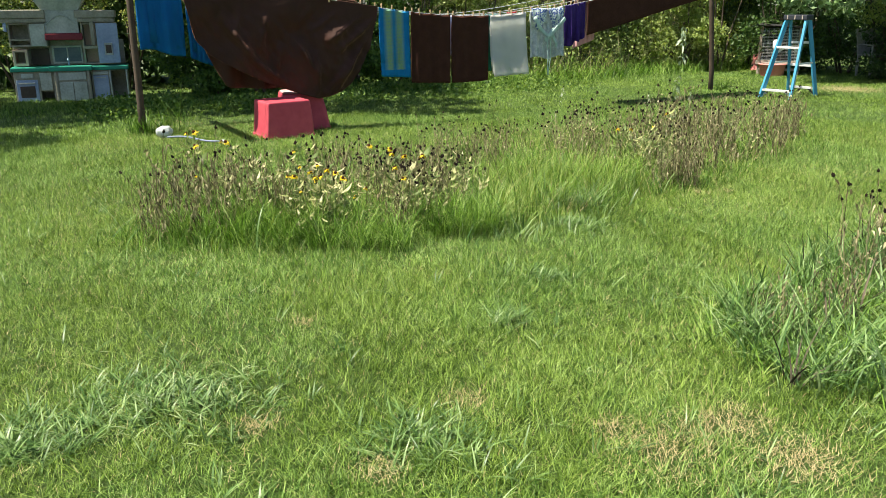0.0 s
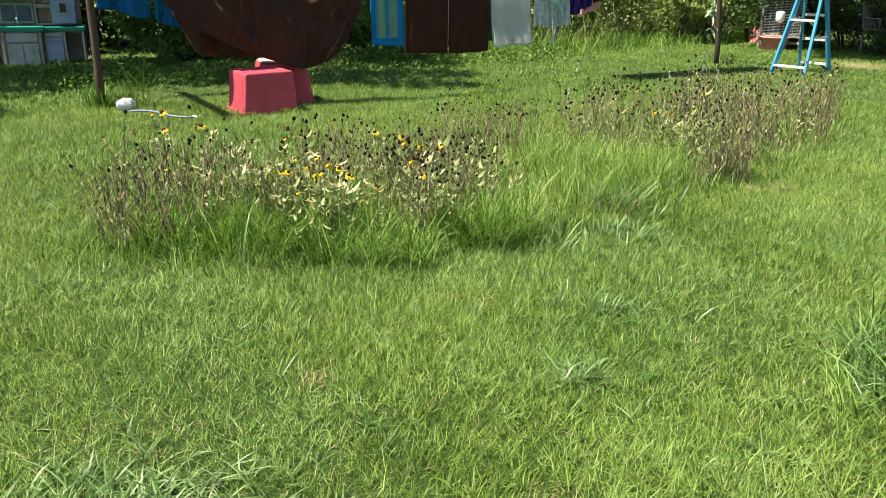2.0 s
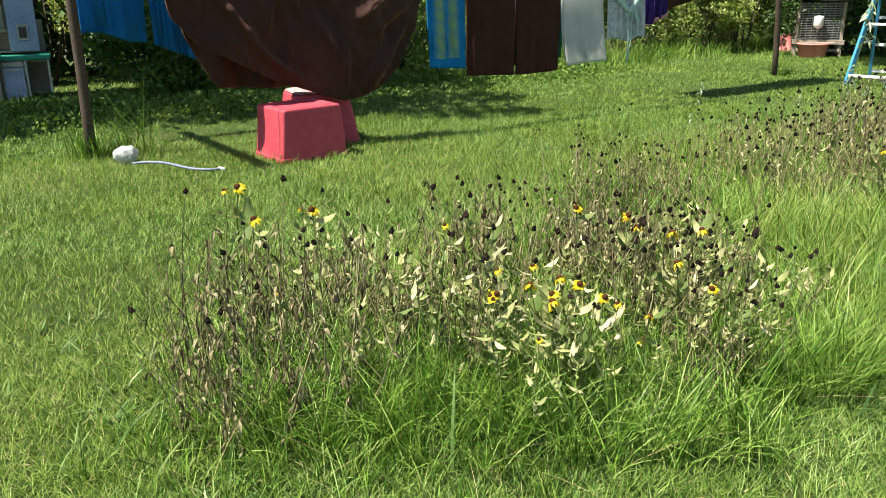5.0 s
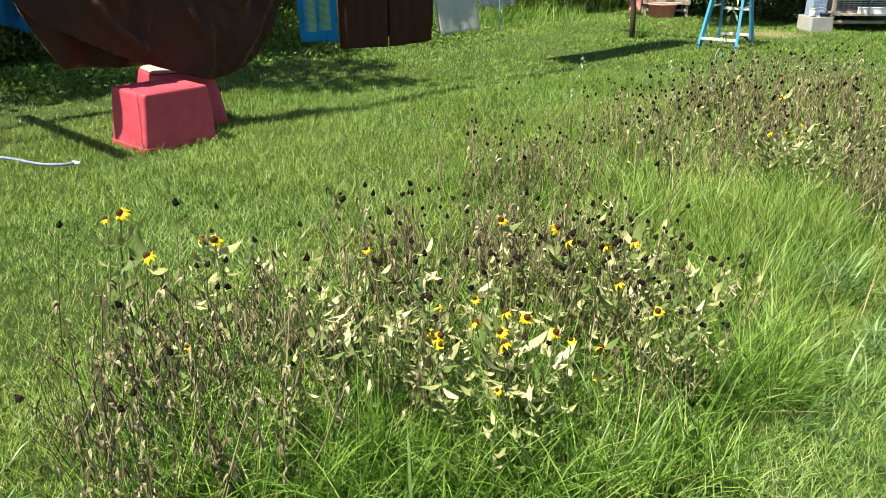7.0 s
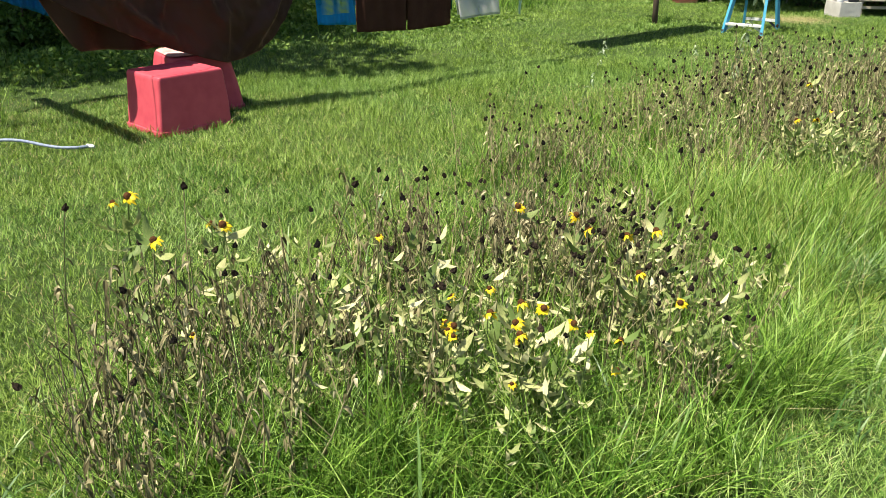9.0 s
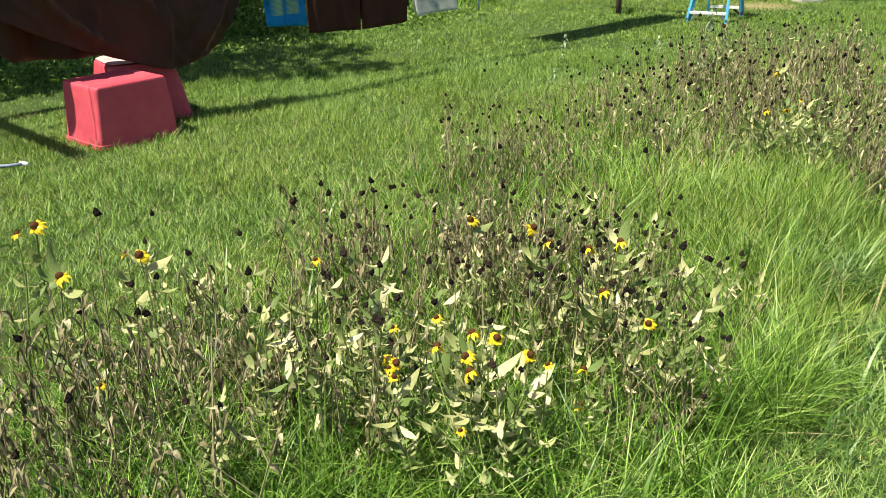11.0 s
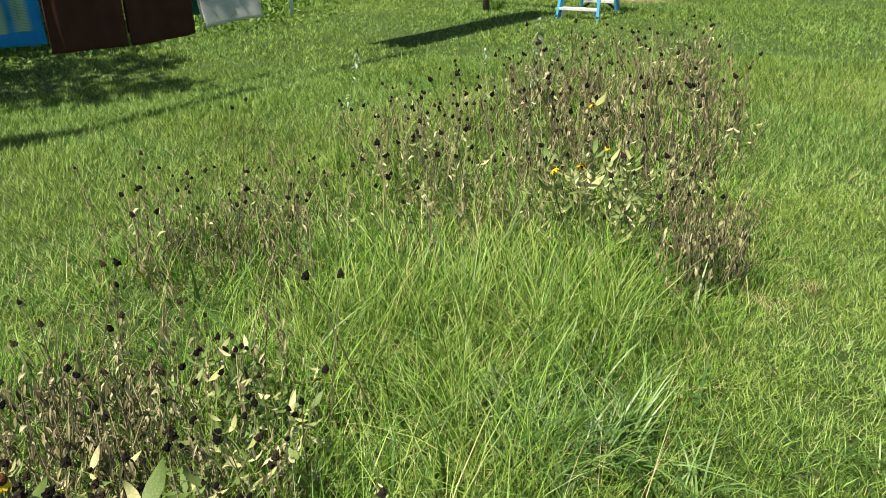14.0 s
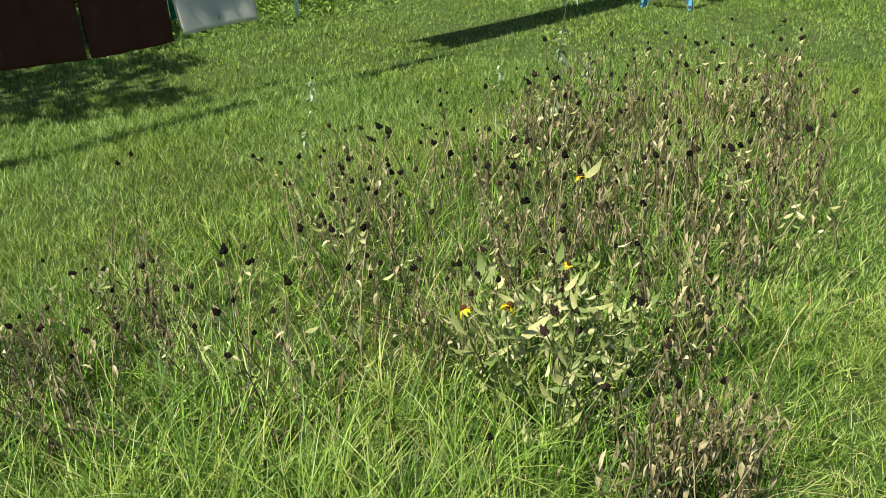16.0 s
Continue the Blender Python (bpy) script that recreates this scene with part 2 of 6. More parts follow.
# grey-white chair plastic, darkened so the colour carries the deep shade
M_SHADEPL = material("shade_grey_plastic", (0.17, 0.175, 0.17), (0.34, 0.345, 0.33), 0.6, 6, 40, 0.1)
M_HOSE = material("pale_hose", (0.10, 0.13, 0.19), (0.22, 0.26, 0.34), 0.5, 40, 80, 0.1)
M_ROOF = material("tar_paper", (0.03, 0.03, 0.03), (0.07, 0.07, 0.068), 0.9, 6, 80, 0.4)


def striped_towel():
    """Blue terry with two woven yellow-green columns and a blue border."""
    m = material("blue_green_striped_terry", (0.002, 0.17, 0.42), (0.004, 0.26, 0.56), 0.95, 10, 300, 0.4, trans=0.3)
    n, l = m.node_tree.nodes, m.node_tree.links
    tc = n.new("ShaderNodeTexCoord")
    sep = n.new("ShaderNodeSeparateXYZ")
    l.new(tc.outputs["Object"], sep.inputs[0])
    cols = n.new("ShaderNodeValToRGB")
    cr = cols.color_ramp
    cr.elements[0].position, cr.elements[0].color = 0.0, (0, 0, 0, 1)
    cr.elements[1].position, cr.elements[1].color = 0.42, (0, 0, 0, 1)
    for p, v in ((0.05, 0), (0.10, 0.85), (0.14, 0.85), (0.19, 0.1), (0.205, 0.1), (0.25, 0.85), (0.29, 0.85), (0.34, 0)):
        e = cr.elements.new(p)
        e.color = (v, v, v, 1)
    l.new(sep.outputs["X"], cols.inputs["Fac"])
    wv = n.new("ShaderNodeTexWave")
    wv.bands_direction = "Z"
    wv.inputs["Scale"].default_value = 34.0
    wv.inputs["Distortion"].default_value = 1.5
    l.new(tc.outputs["Object"], wv.inputs["Vector"])
    rows = n.new("ShaderNodeMapRange")
    rows.inputs["To Min"].default_value = 0.25
    l.new(wv.outputs["Fac"], rows.inputs["Value"])
    end = n.new("ShaderNodeMath")
    end.operation = "GREATER_THAN"
    end.inputs[1].default_value = -0.72
    l.new(sep.outputs["Z"], end.inputs[0])
    f1 = n.new("ShaderNodeMath")
    f1.operation = "MULTIPLY"
    l.new(cols.outputs["Color"], f1.inputs[0])
    l.new(rows.outputs[0], f1.inputs[1])
    f2 = n.new("ShaderNodeMath")
    f2.operation = "MULTIPLY"
    l.new(f1.outputs[0], f2.inputs[0])
    l.new(end.outputs[0], f2.inputs[1])
    b = n["Principled BSDF"]
    base = b.inputs["Base Color"].links[0].from_socket
    mix = n.new("ShaderNodeMixRGB")
    mix.inputs["Color2"].default_value = (0.40, 0.54, 0.05, 1)
    l.new(f2.outputs[0], mix.inputs["Fac"])
    l.new(base, mix.inputs["Color1"])
    l.new(mix.outputs["Color"], b.inputs["Base Color"])
    for node in n:
        if node.type == "BSDF_TRANSLUCENT":
            l.new(mix.outputs["Color"], node.inputs["Color"])
    return m


def printed_cotton():
    """Pale cotton with a blue floral print of small blots."""
    m = material("blue_print_cotton", (0.56, 0.68, 0.68), (0.76, 0.82, 0.80), 0.9, 10, 200, 0.2, trans=0.4)
    n, l = m.node_tree.nodes, m.node_tree.links
    tc = n.new("ShaderNodeTexCoord")
    vo = n.new("ShaderNodeTexVoronoi")
    vo.inputs["Scale"].default_value = 38
    l.new(tc.outputs["Object"], vo.inputs["Vector"])
    lt = n.new("ShaderNodeMath")
    lt.operation = "LESS_THAN"
    lt.inputs[1].default_value = 0.5
    l.new(vo.outputs["Distance"], lt.inputs[0])
    sep = n.new("ShaderNodeSeparateXYZ")
    l.new(tc.outputs["Object"], sep.inputs[0])
    top = n.new("ShaderNodeMapRange")
    top.inputs["From Min"].default_value = -0.45
    top.inputs["From Max"].default_value = -0.2
    top.inputs["To Min"].default_value = 0.7
    top.inputs["To Max"].default_value = 0.9
    l.new(sep.outputs["Z"], top.inputs["Value"])
    f = n.new("ShaderNodeMath")
    f.operation = "MULTIPLY"
    l.new(lt.outputs[0], f.inputs[0])
    l.new(top.outputs[0], f.inputs[1])
    b = n["Principled BSDF"]
    base = b.inputs["Base Color"].links[0].from_socket
    mix = n.new("ShaderNodeMixRGB")
    mix.inputs["Color2"].default_value = (0.06, 0.12, 0.38, 1)
    l.new(f.outputs[0], mix.inputs["Fac"])
    l.new(base, mix.inputs["Color1"])
    l.new(mix.outputs["Color"], b.inputs["Base Color"])
    for node in n:
        if node.type == "BSDF_TRANSLUCENT":
            l.new(mix.outputs["Color"], node.inputs["Color"])
    return m


M_SASH = material("pale_green_cotton", (0.36, 0.52, 0.46), (0.62, 0.76, 0.70), 0.9, 9, 60, 0.2, trans=0.3)
M_SKIRT = material("streaky_grey_cotton", (0.34, 0.40, 0.40), (0.76, 0.80, 0.78), 0.9, 16, 55, 0.25, trans=0.35)
M_STRIPED = striped_towel()
M_PRINT = printed_cotton()


# ---- mesh helpers ----
def part(name, bm, mat, parent=None, label=""):
    """Links a bmesh (or a finished mesh) as one object under a thing or part."""
    if isinstance(bm, bmesh.types.BMesh):
        me = bpy.data.meshes.new(name)
        bm.normal_update()
        bm.to_mesh(me)
        bm.free()
    else:
        me = bm
    if mat and not me.materials:
        me.materials.append(mat)
    ob = new(name, me)
    ob.parent = parent
    if label:
        ob["label"] = label
    return ob


def thing(name, m, label, category, group="", kind=""):
    ob = new(name)
    ob.empty_display_size = 0.1
    ob.matrix_basis = m
    return tagged(ob, label, category, group, kind)


def smooth(ob, on=True):
    ob.data.polygons.foreach_set("use_smooth", [on] * len(ob.data.polygons))
    return ob


def box(bm, x0, x1, y0, y1, z0, z1, bev=0.0, m=None):
    r = bmesh.ops.create_cube(bm, size=1.0)
    vs = r["verts"]
    bmesh.ops.scale(bm, vec=(x1 - x0, y1 - y0, z1 - z0), verts=vs)
    bmesh.ops.translate(bm, vec=((x0 + x1) / 2, (y0 + y1) / 2, (z0 + z1) / 2), verts=vs)
    if bev:
        es = list({e for v in vs for e in v.link_edges})
        r2 = bmesh.ops.bevel(bm, geom=es, offset=bev, segments=2, affect="EDGES", profile=0.6)
        vs = list({v for f in r2["faces"] for v in f.verts} | {v for v in vs if v.is_valid})
    if m is not None:
        bmesh.ops.transform(bm, matrix=m, verts=vs)
    return bm


def boxes(*specs, bev=0.0):
    bm = bmesh.new()
    for s in specs:
        box(bm, *s, bev=bev)
    return bm


def sweep(bm, pts, radii, sides=6):
    """A tube along points with a radius at each."""
    pts = [Vector(p) for p in pts]
    rings = []
    for i, p in enumerate(pts):
        d = (pts[min(i + 1, len(pts) - 1)] - pts[max(i - 1, 0)]).normalized()
        a = d.orthogonal().normalized() if abs(d.z) > 0.95 else d.cross(Vector((0, 0, 1))).normalized()
        b = d.cross(a)
        rings.append([bm.verts.new(p + radii[i] * (math.cos(2 * math.pi * k / sides) * a + math.sin(2 * math.pi * k / sides) * b))
                      for k in range(sides)])
    for r, q in zip(rings, rings[1:]):
        for k in range(sides):
            bm.faces.new((r[k], r[(k + 1) % sides], q[(k + 1) % sides], q[k]))
    bm.faces.new(rings[0][::-1])
    bm.faces.new(rings[-1])
    return bm


def lathe(bm, profile, sides=16, squash=(1, 1), m=None):
    """A turned shape: profile of (radius, height)."""
    rings = []
    for r, z in profile:
        rings.append([bm.verts.new((r * squash[0] * math.cos(2 * math.pi * k / sides), r * squash[1] * math.sin(2 * math.pi * k / sides), z))
                      for k in range(sides)])
    for r, q in zip(rings, rings[1:]):
        for k in range(sides):
            bm.faces.new((r[k], r[(k + 1) % sides], q[(k + 1) % sides], q[k]))
    bm.faces.new(rings[0][::-1])
    bm.faces.new(rings[-1])
    if m is not None:
        bmesh.ops.transform(bm, matrix=m, verts=[v for ring in rings for v in ring])
    return bm


def mesh_arrays(name, verts, loops, totals, mat):
    """A mesh from flat arrays of corners and face sizes."""
    me = bpy.data.meshes.new(name)
    me.vertices.add(len(verts))
    me.vertices.foreach_set("co", np.asarray(verts, np.float32).ravel())
    me.loops.add(len(loops))
    me.loops.foreach_set("vertex_index", np.asarray(loops, np.int32))
    starts = np.concatenate(([0], np.cumsum(totals)[:-1])).astype(np.int32)
    me.polygons.add(len(totals))
    me.polygons.foreach_set("loop_start", starts)
    me.polygons.foreach_set("loop_total", np.asarray(totals, np.int32))
    me.update(calc_edges=True)
    me.materials.append(mat)
    return me


def blades(name, base, length, width, lean, droop, mat, k=2, az=None):
    """Many grass blades as one mesh: tapered, leaning and drooping ribbons of k pieces."""
    n = len(base)
    az = rng.uniform(0, 2 * np.pi, n) if az is None else az
    twist = az + 0.5 * np.pi + rng.normal(size=n) * 0.55
    out = np.stack([np.cos(az), np.sin(az), np.zeros(n)], 1)
    side = np.stack([np.cos(twist), np.sin(twist), np.zeros(n)], 1)
    vs = np.empty((n, 2 * k + 1, 3), np.float32)
    for i in range(k + 1):
        t = i / k
        c = base + out * (length * (lean * t + droop * t * t))[:, None]
        c[:, 2] += length * (t * np.sqrt(np.clip(1 - lean ** 2, 0.15, 1)) - 0.75 * droop * t * t)
        if i < k:
            w = (width * 0.5 * (1 - 0.75 * t ** 1.6))[:, None] * side
            vs[:, 2 * i], vs[:, 2 * i + 1] = c - w, c + w
        else:
            vs[:, 2 * k] = c
    faces, totals = [], []
    for i in range(k - 1):
        faces += [2 * i, 2 * i + 1, 2 * i + 3, 2 * i + 2]
        totals.append(4)
    faces += [2 * k - 2, 2 * k - 1, 2 * k]
    totals.append(3)
    loops = (np.arange(n)[:, None] * (2 * k + 1) + np.array(faces)[None]).ravel()
    return mesh_arrays(name, vs.reshape(-1, 3), loops, np.tile(totals, n), mat)


def leaf_cards(name, centre, size, mat, up=0.3):
    """Many small folded leaves, each a pair of triangles about a midrib."""
    n = len(centre)
    d = rng.normal(size=(n, 3))
    d[:, 2] -= up
    d /= np.linalg.norm(d, axis=1)[:, None]
    a = np.cross(d, rng.normal(size=(n, 3)))
    a /= np.linalg.norm(a, axis=1)[:, None]
    nn = np.cross(d, a)
    s = np.asarray(size)[:, None]
    vs = np.stack([centre - d * s * 0.5, centre + a * s * 0.27 + nn * s * 0.08 - d * s * 0.05, centre + d * s * 0.55 - nn * s * 0.06,
                   centre - a * s * 0.27 + nn * s * 0.08 - d * s * 0.05], 1)
    loops = (np.arange(n)[:, None] * 4 + np.array([0, 1, 2, 0, 2, 3])[None]).ravel()
    return mesh_arrays(name, vs.reshape(-1, 3), loops, np.full(2 * n, 3), mat)


def inside(poly, x, y):
    """Which points lie in a polygon."""
    hit = np.zeros(len(x), bool)
    for (x0, y0), (x1, y1) in zip(poly, poly[1:] + poly[:1]):
        cross = (y0 > y) != (y1 > y)
        hit ^= cross & (x < (x1 - x0) * (y - y0) / (y1 - y0 + 1e-12) + x0)
    return hit


def patches(x, y, scale, seed=0.0):
    """Smooth unevenness over the ground, 0 to 1, from a few crossed waves."""
    v = np.zeros(len(x))
    for i in range(6):
        a = 1.7 * i + seed
        f = scale * (0.6 + 0.35 * i)
        v += np.sin(f * (np.cos(a) * x + np.sin(a) * y) + 3.1 * i + seed) / (1 + 0.3 * i)
    return np.clip(0.5 + v / 5.5, 0, 1)


# ---- ground ----
def ground():
    bm = bmesh.new()
    xs = [-300, -120, -50, -25] + [-14 + 0.5 * i for i in range(57)] + [25, 50, 120, 300]
    ys = [-300, -120, -50, -20] + [-6 + 0.5 * i for i in range(57)] + [32, 50, 120, 300]
    grid = [[bm.verts.new((x, y, -0.012 + 0.014 * noise.noise((x * 0.7, y * 0.7, 0)) if abs(x) < 20 and abs(y) < 30 else -0.012)) for x in xs] for y in ys]
    for r, q in zip(grid, grid[1:]):
        for i in range(len(xs) - 1):
            bm.faces.new((r[i], r[i + 1], q[i + 1], q[i]))
    ob = smooth(part("ground", bm, M_GROUND))
    return tagged(ob, "mown back yard ground with thatch and bare spots", "ground", kind="structure")


ground()

BED = [(-0.80, 3.35), (-0.3, 3.2), (0.3, 3.15), (1.1, 3.45), (1.9, 3.9), (2.8, 4.75), (3.55, 5.35), (4.55, 6.85), (5.5, 8.4), (5.1, 9.2),
       (3.8, 9.0), (2.2, 7.9), (0.7, 6.5), (-0.1, 5.1), (-0.75, 4.5)]
WEEDS = [(2.72, 2.15), (2.95, 1.8), (3.6, 1.45), (5.4, 1.3), (6.2, 3.2), (5.0, 4.1), (4.1, 3.75), (3.2, 2.95)]
DRY = ((2.47, 1.17, 0.15), (1.76, 1.47, 0.08), (2.72, 1.38, 0.13), (1.5, 0.95, 0.08), (2.3, 1.3, 0.07), (3.4, 5.22, 0.06), (3.62, 5.28, 0.05), (7.6, 13.6, 0.4), (1.0, 1.2, 0.07),
       (2.9, 1.15, 0.14), (0.9, 2.2, 0.06))
BROADSPOTS = ((1.62, 1.15, 0.2), (0.62, 1.35, 0.32), (2.05, 3.0, 0.14), (0.25, 1.0, 0.2), (1.9, 2.35, 0.12), (2.3, 4.15, 0.2))
PASS = ((1.9, -1.3), (0.6, 1.0), (0.05, 1.8), (1.2, 2.8), (2.5, 4.1))


def near(x, y):
    """Distance from the trodden line through the yard."""
    d = np.full(len(x), 1e9)
    for (x0, y0), (x1, y1) in zip(PASS, PASS[1:]):
        t = np.clip(((x - x0) * (x1 - x0) + (y - y0) * (y1 - y0)) / ((x1 - x0) ** 2 + (y1 - y0) ** 2), 0, 1)
        d = np.minimum(d, np.hypot(x - x0 - t * (x1 - x0), y - y0 - t * (y1 - y0)))
    return d


def scatter(x0, x1, y0, y1, density):
    n = int((x1 - x0) * (y1 - y0) * density)
    return rng.uniform(x0, x1, n), rng.uniform(y0, y1, n)


def keep_lawn(x, y):
    left, right, far = x - 1.7 + 0.78 * (y + 1.3), 3.0 + 0.66 * np.maximum(y, 0.2) - x, 15.1 + 0.72 * x - y
    inner = np.minimum(np.minimum(left, right), far)
    k = rng.uniform(size=len(x)) < np.clip(1 + inner / 1.3, 0, 1)
    return k


def thin(x, y):
    """How much of the grass stands: bare and dry spots thin it out."""
    v = np.ones(len(x))
    for cx, cy, r in DRY:
        v *= 1 - 0.93 * np.exp(-((x - cx) ** 2 + (y - cy) ** 2) / (r * r))
    return v


def edge_distance(poly, x, y):
    """How far points lie from the outline of a polygon."""
    d = np.full(len(x), 1e9)
    for (x0, y0), (x1, y1) in zip(poly, poly[1:] + poly[:1]):
        t = np.clip(((x - x0) * (x1 - x0) + (y - y0) * (y1 - y0)) / ((x1 - x0) ** 2 + (y1 - y0) ** 2), 0, 1)
        d = np.minimum(d, np.hypot(x - x0 - t * (x1 - x0), y - y0 - t * (y1 - y0)))
    return d


def lawn():
    # area, blades per square metre, blades per tuft, distance from the trodden line, width, length, lean, droop, pieces, label
    zones = (((-4.0, 8.0, -0.3, 8.5), 4600, 5, (0, 2.8), 0.0031, 0.058, (0.35, 0.95), (0.2, 0.7), 2, "arching green lawn blades with pale tips"),
             ((-4.0, 8.0, -0.3, 8.5), 14000, 6, (0, 2.8), 0.0041, 0.047, (0.2, 0.92), (0.0, 0.35), 1, "short dense green lawn turf"),
             ((-6.0, 10.0, 0.2, 13), 9800, 5, (2.8, 6.5), 0.0048, 0.055, (0.25, 0.92), (0.0, 0.35), 1, "mown green lawn grass"),
             ((-9.5, 13.5, 3, 20), 3100, 4, (6.5, 16.0), 0.0082, 0.036, (0.2, 0.9), (0.0, 0.35), 1, "sunlit lawn grass near the hedge"))
    for (x0, x1, y0, y1), dens, per, (rmin, rmax), wid, ln, (l0, l1), (d0, d1), k_, lab in zones:
        x, y = scatter(x0, x1, y0, y1, dens / per)
        r = near(x, y)
        k = keep_lawn(x, y) & (r >= rmin) & (r < rmax)
        k &= rng.uniform(size=len(x)) < thin(x, y) * (0.7 + 0.3 * patches(x, y, 5.0, 2.0))
        k &= ~inside(BED, x, y) | (edge_distance(BED, x, y) < 0.3) | (rng.uniform(size=len(x)) < 0.3)
        # each tuft fans out into a few blades, combed its own way
        tuft, comb = rng.uniform(0.6, 1.35, k.sum()).repeat(per), rng.uniform(0, 6.28, k.sum()).repeat(per)
        x, y = x[k].repeat(per), y[k].repeat(per)
        n = len(x)
        x, y = x + rng.normal(size=n) * 0.009, y + rng.normal(size=n) * 0.009
        comb += rng.normal(size=n) * 1.2
        ln_ = tuft * ln * rng.uniform(0.55, 1.3, n) * (0.75 + 0.5 * patches(x, y, 1.6)) * (0.8 + 0.4 * patches(x, y, 7.0, 5.0))
        base = np.stack([x, y, np.full(n, -0.02)], 1)
        # bluer coarse grass grows in patches among the yellow-green
        blue = rng.uniform(size=n) < np.clip(2.2 * patches(x, y, 3.4, 8.0) - 0.78, 0.08, 0.7)
        wide, lean, droop = wid * rng.uniform(0.6, 1.3, n), rng.uniform(l0, l1, n), rng.uniform(d0, d1, n)
        for s, mt, w, lb in ((~blue, M_LAWN, 1.0, lab), (blue, M_LAWNBLUE, 1.2, lab.replace("green", "blue-green").replace("sunlit", "blue-green sunlit"))):
            tagged(new("lawn_grass", blades("lawn", base[s], ln_[s] + 0.02, wide[s] * w, lean[s], droop[s], mt, k_, comb[s])), lb, "grass", kind="stuff")
    # the rest of the yard, coarser
    x, y = scatter(-11, 13, -6, 16, 150)
    k = ~keep_lawn(x, y) | (y < -0.3)
    x, y = x[k].repeat(3), y[k].repeat(3)
    n = len(x)
    base = np.stack([x + rng.normal(size=n) * 0.02, y + rng.normal(size=n) * 0.02, np.full(n, -0.02)], 1)
    tagged(new("lawn_grass", blades("lawn", base, rng.uniform(0.04, 0.08, n), rng.uniform(0.010, 0.018, n), rng.uniform(0.3, 0.95, n), rng.uniform(0.0, 0.4, n), M_LAWN, 1)),
           "green lawn grass across the rest of the yard", "grass", kind="stuff")
    # dry straw between the blades
    x, y = scatter(-3, 7, 0.2, 9, 1500)
    k = keep_lawn(x, y) & (rng.uniform(size=len(x)) < 1.2 - thin(x, y) * (0.5 + 0.5 * patches(x, y, 2.2, 9)))
    x, y = x[k], y[k]
    for cx, cy, r in DRY:
        m = int(34000 * r * r)
        x = np.concatenate((x, cx + rng.normal(size=m) * r * 0.7))
        y = np.concatenate((y, cy + rng.normal(size=m) * r * 0.7))
    n = len(x)
    base = np.stack([x, y, np.full(n, 0.004)], 1)
    me = blades("straw", base, rng.uniform(0.012, 0.05, n), np.full(n, 0.0024), rng.uniform(0.5, 0.97, n), rng.uniform(0, 0.2, n), M_STRAW, 1)
    tagged(new("dry_grass", me), "dry straw-coloured grass in the thin spots", "grass", kind="stuff")
    # coarse broad-bladed grass in spots of the lawn: rosettes lying half flat
    bx, by = [], []
    for cx, cy, r in BROADSPOTS:
        m = int(620 * r * r * 3) + 4
        bx.append(cx + rng.normal(size=m) * r * 0.62)
        by.append(cy + rng.normal(size=m) * r * 0.5)
    m = 300
    bx.append(rng.uniform(-1.5, 4.5, m))
    by.append(rng.uniform(0.2, 4.6, m))
    x, y = np.concatenate(bx).repeat(7), np.concatenate(by).repeat(7)
    k = keep_lawn(x, y) & ~inside(BED, x, y)
    x, y = x[k], y[k]
    n = len(x)
    base = np.stack([x + rng.normal(size=n) * 0.008, y + rng.normal(size=n) * 0.008, np.full(n, -0.01)], 1)
    me = blades("crabgrass", base, rng.uniform(0.05, 0.13, n), rng.uniform(0.005, 0.0095, n), rng.uniform(0.35, 0.93, n), rng.uniform(0.1, 0.5, n), M_BROAD, 3)
    tagged(new("coarse_grass", me), "coarse blue-green broad-bladed grass tufts in the lawn", "grass", kind="stuff")


lawn()


def hump(x, y, cx, cy, sx, sy):
    return np.exp(-((x - cx) ** 2 / sx + (y - cy) ** 2 / sy))


def fountain(x, y, per, lo, hi, w0, w1, lean, droop, mats, k, name, labels, spread=0.022, scale=None, bias=0.8):
    """Tufts of long blades springing from a point and arching outwards, each tuft combed to one side; one object a material."""
    comb, tuft = rng.uniform(0, 6.28, len(x)).repeat(per), rng.uniform(0.6, 1.2, len(x)).repeat(per)
    sc = np.ones(len(x)) if scale is None else scale
    pick = rng.uniform(size=len(x)).repeat(per)
    x, y, sc = x.repeat(per), y.repeat(per), sc.repeat(per)
    n = len(x)
    a = rng.uniform(0, 6.28, n)
    out = np.stack([np.cos(a) + bias * np.cos(comb), np.sin(a) + bias * np.sin(comb)], 1)
    az = np.arctan2(out[:, 1], out[:, 0])
    base = np.stack([x + rng.normal(size=n) * spread, y + rng.normal(size=n) * spread, np.full(n, -0.02)], 1)
    ln = sc * tuft * rng.uniform(lo, hi, n)
    wide, lean, droop = rng.uniform(w0, w1, n), rng.uniform(*lean, n), rng.uniform(*droop, n)
    start = 0.0
    for (mat, share), lab in zip(mats, labels):
        s = (pick >= start) & (pick < start + share)
        start += share
        if s.any():
            tagged(new(name, blades(name, base[s], ln[s], wide[s], lean[s], droop[s], mat, k, az[s])), lab, "grass", kind="stuff")


